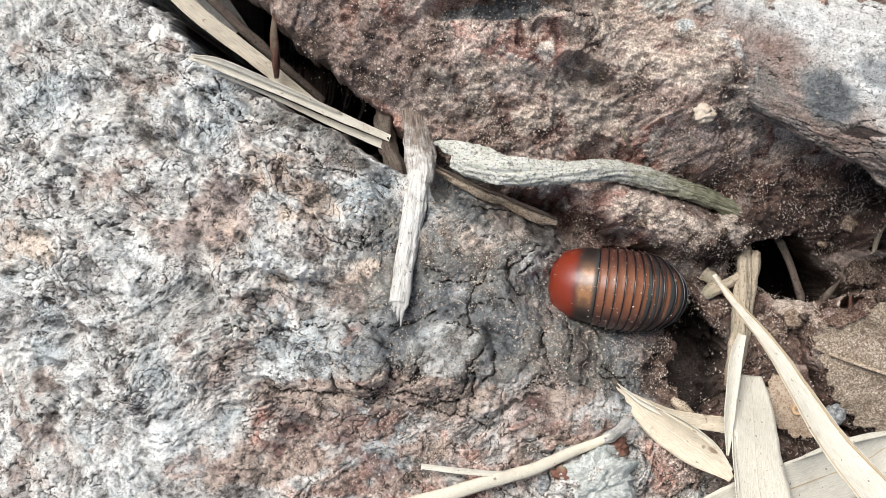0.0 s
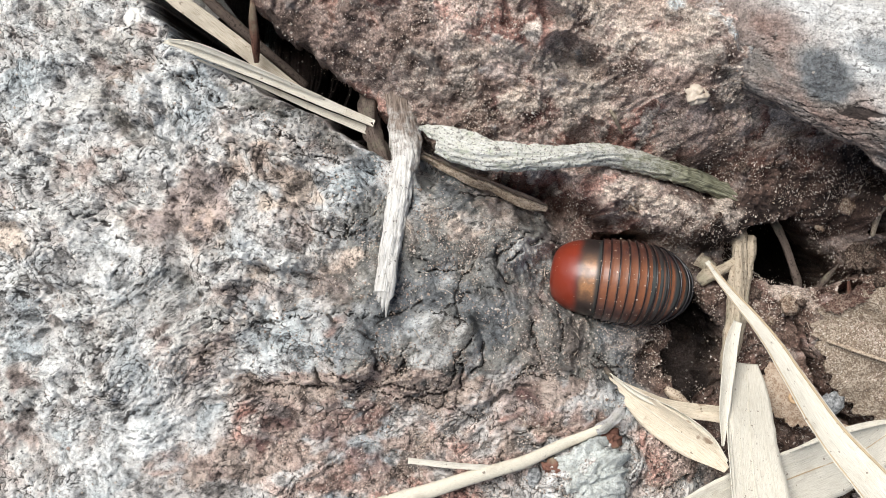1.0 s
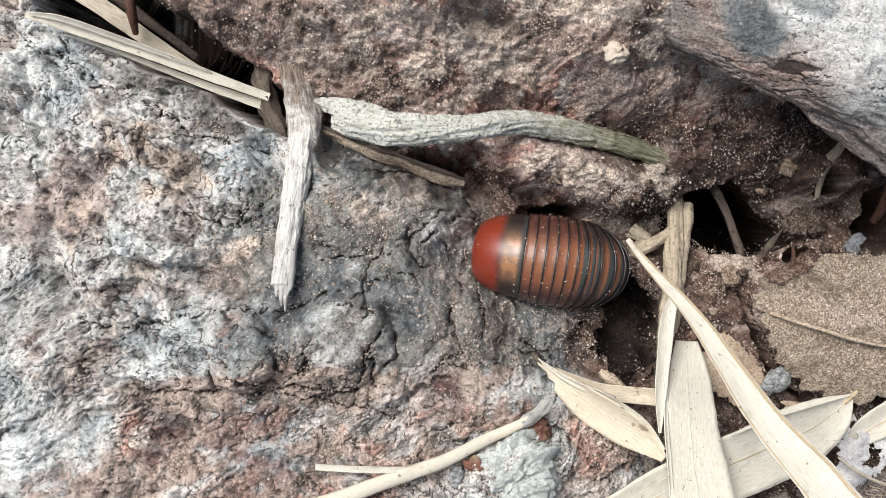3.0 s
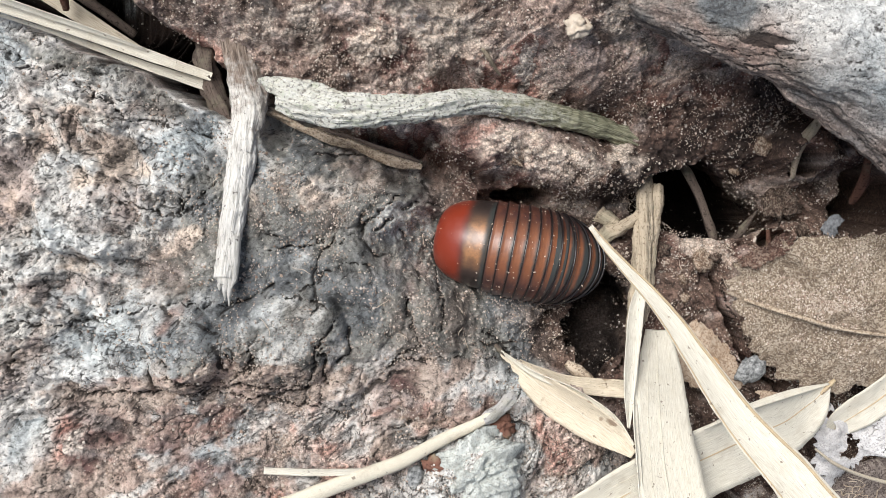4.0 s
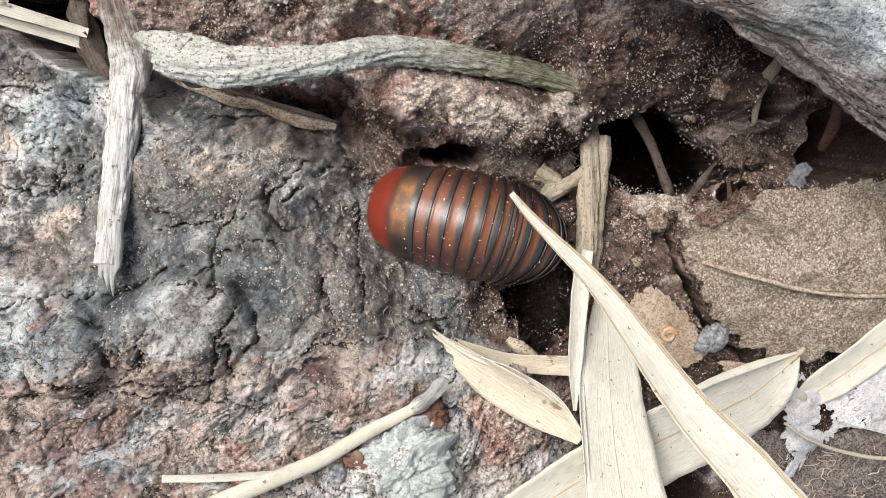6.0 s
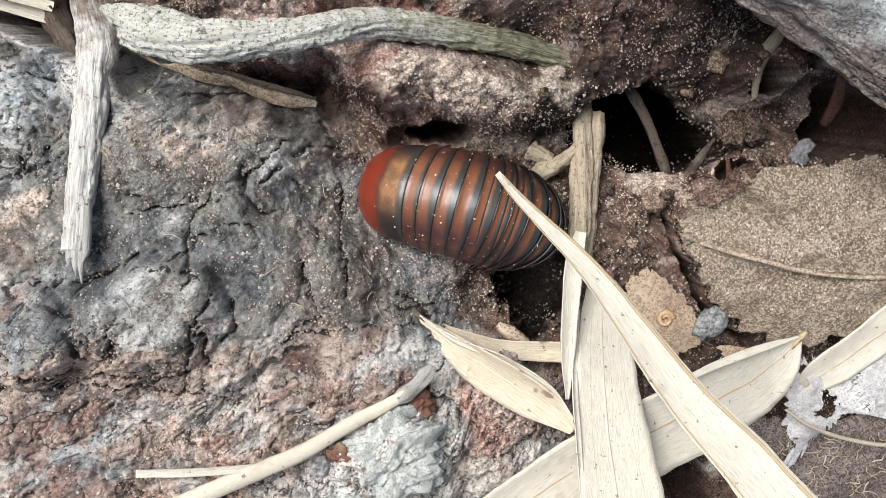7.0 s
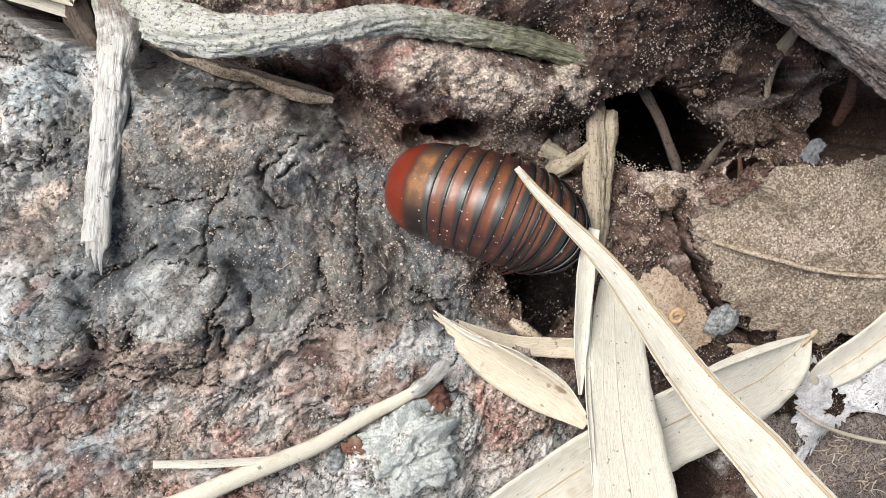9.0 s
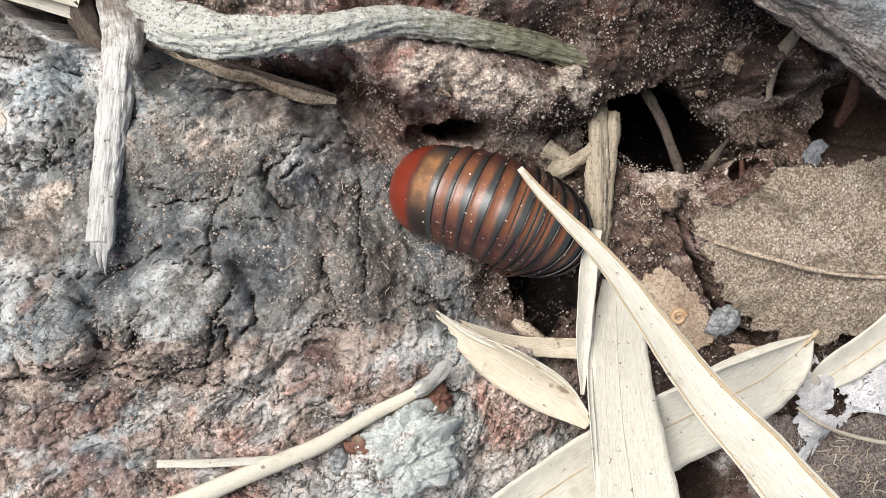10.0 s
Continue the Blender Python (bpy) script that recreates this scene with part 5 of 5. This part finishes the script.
# ---- fine fibres ----
rng = np.random.default_rng(31)
strands = []
for k in range(110):
    if k < 60:
        px, py = rng.normal(60, 16), rng.normal(-33, 9)
    elif k < 85:
        px, py = rng.normal(126, 12), rng.normal(-14, 9)
    else:
        px, py = rng.normal(20, 25), rng.normal(-15, 18)
    a, step = rng.uniform(0, 6.28), rng.uniform(0.5, 1.3)
    line = []
    for j in range(5):
        line.append((px, py, float(ground_z(px, py)) + 0.25 + 0.5 * rng.random()))
        a += rng.normal(0, 0.35)
        px, py = px + step * math.cos(a), py + step * math.sin(a)
    heights = [p[2] for p in line]
    if max(heights) - min(heights) < 1.6 and min(heights) > -40:
        strands.append(line)
pieces = [tube_mesh("fibre", line, [0.06, 0.11, 0.05], PALE_FIBRE, 5, 9) for line in strands]
bm = bmesh.new()
for me in pieces:
    bm.from_mesh(me)
joined = bpy.data.meshes.new("fibres")
bm.to_mesh(joined)
joined.materials.append(PALE_FIBRE)
bm.free()
for me in pieces:
    bpy.data.meshes.remove(me)
tagged(new("fibres", joined), "fine pale plant fibres scattered over bark and soil", "fibres", kind="stuff")


# ---- loose sand ----
def sand_weight(px, py):
    vy = np.interp(px, VALLEY[:, 0], VALLEY[:, 1])
    d = py - vy
    bank = smooth(-3, 3, d) * smooth(60, 12, d) * smooth(-30, 20, px) * (1 - 0.85 * smooth(84, 106, px))
    floor_ = 0.8 * smooth(66, 84, px) * smooth(8, -4, d) * (0.08 + 0.92 * smooth(-10, -26, py))
    root = 0.6 * smooth(-60, 10, px) + 0.5 * np.exp(-((d + 10) / 10) ** 2) * smooth(-10, 10, px)
    dust = smooth(1.2, 0.6, ellipse(px, py, 14, 4, 36, 11, -4))
    den = smooth(1.3, 0.9, ellipse(px, py, 62, -16, 36, 17, -12))
    return np.clip(0.06 + np.maximum.reduce([bank * 0.75, floor_ * 0.9, root, dust, den]), 0, 1)


rng = np.random.default_rng(3)
n = 360000
px, py = rng.uniform(-140, 172, n), rng.uniform(-100, 78, n)
keep = rng.random(n) < sand_weight(px, py) * np.clip(0.55 + 0.9 * fractal(px, py, 7, 151, 4, 0.65), 0.05, 1)
px, py = px[keep], py[keep]
size = np.clip(np.exp(rng.normal(-1.78, 0.42, len(px))), 0.08, 0.6)
pz = ground_z(px, py)
keep = pz > -48
places = np.stack([px, py, pz + size * 0.25], -1)[keep]
tagged(new("sand", grains_mesh("sand", places, size[keep], GRAINS, 9)), "loose pale and brown sand grains on bark and soil", "sand", kind="stuff")

# ---- pill millipede ----
def shell_material(name, kind):
    """Glossy cuticle: orange-brown behind, slate towards the front edge that slides under the next plate; sides maroon,
    darkened further by painted shade.
    """
    m = Mat(name, 0.3, 0.5)
    xyz = m.node("ShaderNodeSeparateXYZ", Vector=m.coord.outputs["Object"])
    turn = m.math("ARCTAN2", m.math("ABSOLUTE", xyz.outputs["Y"]), xyz.outputs["Z"])
    swept = m.math("MULTIPLY", m.math("POWER", m.math("DIVIDE", turn, 1.815), 2.2), 0.0 if kind == "tail" else 0.0017)
    edge = m.math("ADD", xyz.outputs["X"], swept)
    along = m.math("ADD", edge, m.math("MULTIPLY", m.math("SUBTRACT", m.noise(260, 4), 0.5), 0.0016))
    blotch = m.noise(300, 4, 0.65)
    # down the arch: maroon sides, with body shade painted into the colour
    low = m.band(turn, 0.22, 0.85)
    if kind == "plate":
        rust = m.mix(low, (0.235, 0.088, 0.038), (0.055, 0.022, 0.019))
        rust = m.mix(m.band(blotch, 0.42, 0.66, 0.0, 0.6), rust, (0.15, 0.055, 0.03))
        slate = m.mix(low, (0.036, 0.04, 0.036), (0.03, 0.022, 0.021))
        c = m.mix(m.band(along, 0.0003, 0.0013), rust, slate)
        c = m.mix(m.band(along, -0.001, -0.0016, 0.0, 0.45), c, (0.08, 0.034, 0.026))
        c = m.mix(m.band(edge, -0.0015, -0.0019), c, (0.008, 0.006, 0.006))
    elif kind == "tail":
        c = m.mix(m.band(along, -0.0078, -0.0042), (0.215, 0.03, 0.013), (0.05, 0.034, 0.028))
        ochre = m.math("MULTIPLY", m.band(along, -0.006, -0.0035), m.band(turn, 0.25, 0.75, 1.0, 0.0))
        c = m.mix(m.math("MULTIPLY", ochre, m.band(blotch, 0.36, 0.66, 0.35, 0.85)), c, (0.42, 0.2, 0.08))
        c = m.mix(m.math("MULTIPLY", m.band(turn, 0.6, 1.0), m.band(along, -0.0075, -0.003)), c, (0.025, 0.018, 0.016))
        c = m.mix(m.band(along, -0.0012, 0.0003, 0.0, 0.9), c, (0.035, 0.042, 0.04))
    elif kind == "neck":
        c = m.mix(m.band(blotch, 0.4, 0.6), (0.11, 0.038, 0.024), (0.06, 0.03, 0.024))
    else:
        c = (0.07, 0.025, 0.018)
    if kind != "leg":
        m.bump(m.noise(1400, 3), 0.1, 0.0003)
        m.bsdf.inputs["Coat Weight"].default_value = 0.35
        m.bsdf.inputs["Coat Roughness"].default_value = 0.28
        return m.done(c, m.band(m.noise(500, 3), 0.35, 0.7, 0.34, 0.5))
    return m.done(c)


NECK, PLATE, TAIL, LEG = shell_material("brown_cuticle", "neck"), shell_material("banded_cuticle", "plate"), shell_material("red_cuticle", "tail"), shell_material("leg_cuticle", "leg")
speck = Mat("pale_sand", 0.8, 0.3)
SAND = speck.done(speck.ramp(speck.noise(900, 2), (0.35, (0.4, 0.28, 0.19)), (0.6, (0.72, 0.62, 0.5))))
WIDTHS = [24.6, 25.6, 26.2, 26.6, 26.8, 26.8, 26.6, 26.2, 25.6, 24.8, 23.6, 21.8, 19.6]
PLATES = len(WIDTHS)
ARCH = 0.53
MIDDLE, PIVOT = 6, 2.0
GAPS = [3.6, 3.5, 3.4, 3.3, 3.2, 3.1, 2.9, 2.7, 2.4, 2.1, 1.7, 1.3]


def shell_mesh(name, k, material):
    """One armour plate: an arched shell with thickness; its free hind edge stands proud of the plate behind."""
    half, m = WIDTHS[k] / 2, 33
    a = np.radians(np.linspace(-104, 104, m))
    rows = []
    if k in (0, PLATES - 1):
        reach, way = (15.0, -1) if k == 0 else (9.0, 1)
        v = np.radians(np.linspace(0, 88, 26))
        prof = [(way * reach * math.sin(q), max(0.02, math.cos(q)) ** (0.54 if k == 0 else 0.62)) for q in v]
        prof = [(-way * 2.6, 0.95)] + prof
    else:
        ratio = WIDTHS[k + 1] / WIDTHS[k]
        prof = [(x, 1.0 + 0.03 * smooth(-1.4, -1.9, x) - 0.022 * smooth(-1.95, -2.1, x) - (1 - 0.972 * ratio) * smooth(-2.2, 0.3, x) - 0.02 * smooth(0.3, 4.6, x)) for x in np.linspace(-2.1, 4.6 if k < 3 else GAPS[k] * 1.25 + 0.5 if k < MIDDLE else GAPS[k] + 0.2, 18)]
    for x, r in prof:
        sweep = -1.7 * (np.abs(a) / a[-1]) ** 2.2 * (0 if k == 0 else 1)
        tip = 1 - 0.16 * smooth(80, 104, np.degrees(np.abs(a)))
        narrow = 1 - 0.35 * smooth(60, 104, np.degrees(np.abs(a)))
        px = x * (narrow if k not in (0, PLATES - 1) else 1) + sweep
        rows.append(np.stack([px, half * r * np.sin(a) * tip, half * 2 * ARCH * r * np.cos(a) * (1 if k else 0.98)], -1))
    outer = np.array(rows)
    n = len(outer)
    inner_ = outer * np.array([1, 0.955, 0.955])
    ring = np.concatenate([outer, inner_[::-1]])
    q = np.arange(2 * n * m).reshape(2 * n, m)
    q = np.concatenate([q, q[:1]])
    f = np.stack([q[:-1, :-1], q[1:, :-1], q[1:, 1:], q[:-1, 1:]], -1).reshape(-1, 4)
    caps = np.array([[q[i, e], q[i + 1, e], q[2 * n - 2 - i, e], q[2 * n - 1 - i, e]] for e in (0, m - 1) for i in range(n - 1)])
    return quads(name, ring.reshape(-1, 3), np.concatenate([f, caps]), material), outer


bug = tagged(new("pill_millipede"), "glossy red-brown pill millipede with banded armour plates", "millipede")
plates = []
rng = np.random.default_rng(11)
for k in range(PLATES):
    name = "tail_shield" if k == 0 else "neck_shield" if k == PLATES - 1 else "plate"
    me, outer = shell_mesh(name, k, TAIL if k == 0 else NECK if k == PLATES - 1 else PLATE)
    ob = part(name, me, bug, "smooth red tail shield with a dark and ochre patch" if k == 0 else "")
    plates.append(ob)
    n = 34 if k == 0 else 22
    ii = rng.integers(0, 7 if k else 20, n)
    jj = rng.integers(3, 30, n)
    part("sand", grains_mesh("sand", outer[ii, jj], rng.uniform(0.09, 0.2, n) * (1 + (rng.random(n) > 0.85)), SAND, k), ob, "pale sand grains stuck to the shell")
    if 0 < k < PLATES - 1:
        for way in (-1, 1):
            y0 = way * WIDTHS[k] * 0.33
            leg = [(0.4, y0, -0.5), (0.2, way * (abs(y0) + 2.2), -1.4), (-0.8, way * (abs(y0) + 3.8), -3.2), (-1.6, way * (abs(y0) + 4.6), -4.6)]
            part("leg", tube_mesh("leg", leg, [0.5, 0.42, 0.28, 0.1], LEG, 7, 10), ob, "short dark jointed leg")

# heading, lean and curl of the body: seconds, place of the middle plate, heading, pitch, roll, bend of a joint behind and ahead of the middle, spread of the hind plates
CRAWL = [
    (0.0, 63.2, -13.9, -20.0, -8, 0, 0, 2.4, 14.0, 0.72),
    (1.0, 66.7, -15.5, -20.0, -8, 0, 0, 2.4, 14.0, 0.72),
    (2.0, 67.0, -16.1, -20.0, -8, 0, 0, 2.4, 14.0, 0.72),
    (2.5, 67.2, -16.3, -20.0, -9, 0, 0, 2.4, 14.0, 0.74),
    (4.0, 69.6, -18.4, -19.5, -15, 0, -4, 2.6, 13.5, 0.82),
    (4.5, 70.2, -19.7, -19.0, -16, 0, -6, 3.0, 13.5, 0.85),
    (5.0, 71.2, -19.4, -19.0, -17, 0, -8, 3.6, 13.5, 0.88),
    (5.5, 72.6, -20.2, -19.0, -19, 0, -10, 4.6, 13.5, 0.91),
    (7.0, 75.2, -21.6, -19.0, -24, 0, -16, 6.6, 14.0, 0.94),
    (8.0, 76.6, -22.4, -19.0, -27, 0, -18, 7.0, 14.0, 0.96),
    (9.0, 77.6, -23.6, -19.0, -29, 0, -18, 6.9, 14.0, 0.96),
    (10.0, 77.8, -24.2, -19.0, -30, 0, -18, 6.9, 14.0, 0.96),
]

def motions():
    walk(bug, [(t, pose(x * MM, y * MM, z * MM, roll, pitch, yaw)) for t, x, y, z, yaw, pitch, roll, behind, ahead, spread in CRAWL])
    for k, ob in enumerate(plates):
        rows = []
        for t, x, y, z, yaw, pitch, roll, behind, ahead, spread in CRAWL:
            m = Matrix.Identity(4)
            step = 1 if k > MIDDLE else -1
            for j in range(MIDDLE, k, step):
                bend = ahead * (0.35, 0.7, 1.1)[min(j - MIDDLE, 2)] if step > 0 else behind * (0.4 if j < 3 else 1.0)
                gap = GAPS[min(j, j + step)] * (spread if step < 0 else 0.88 * min(spread, 1.0)) * step / 2 * MM
                m = m @ pose(gap, 0, PIVOT * MM) @ pose(0, 0, 0, 0, step * bend, 0) @ pose(gap, 0, -PIVOT * MM)
            rows.append((t, m))
        walk(ob, rows)


motions()
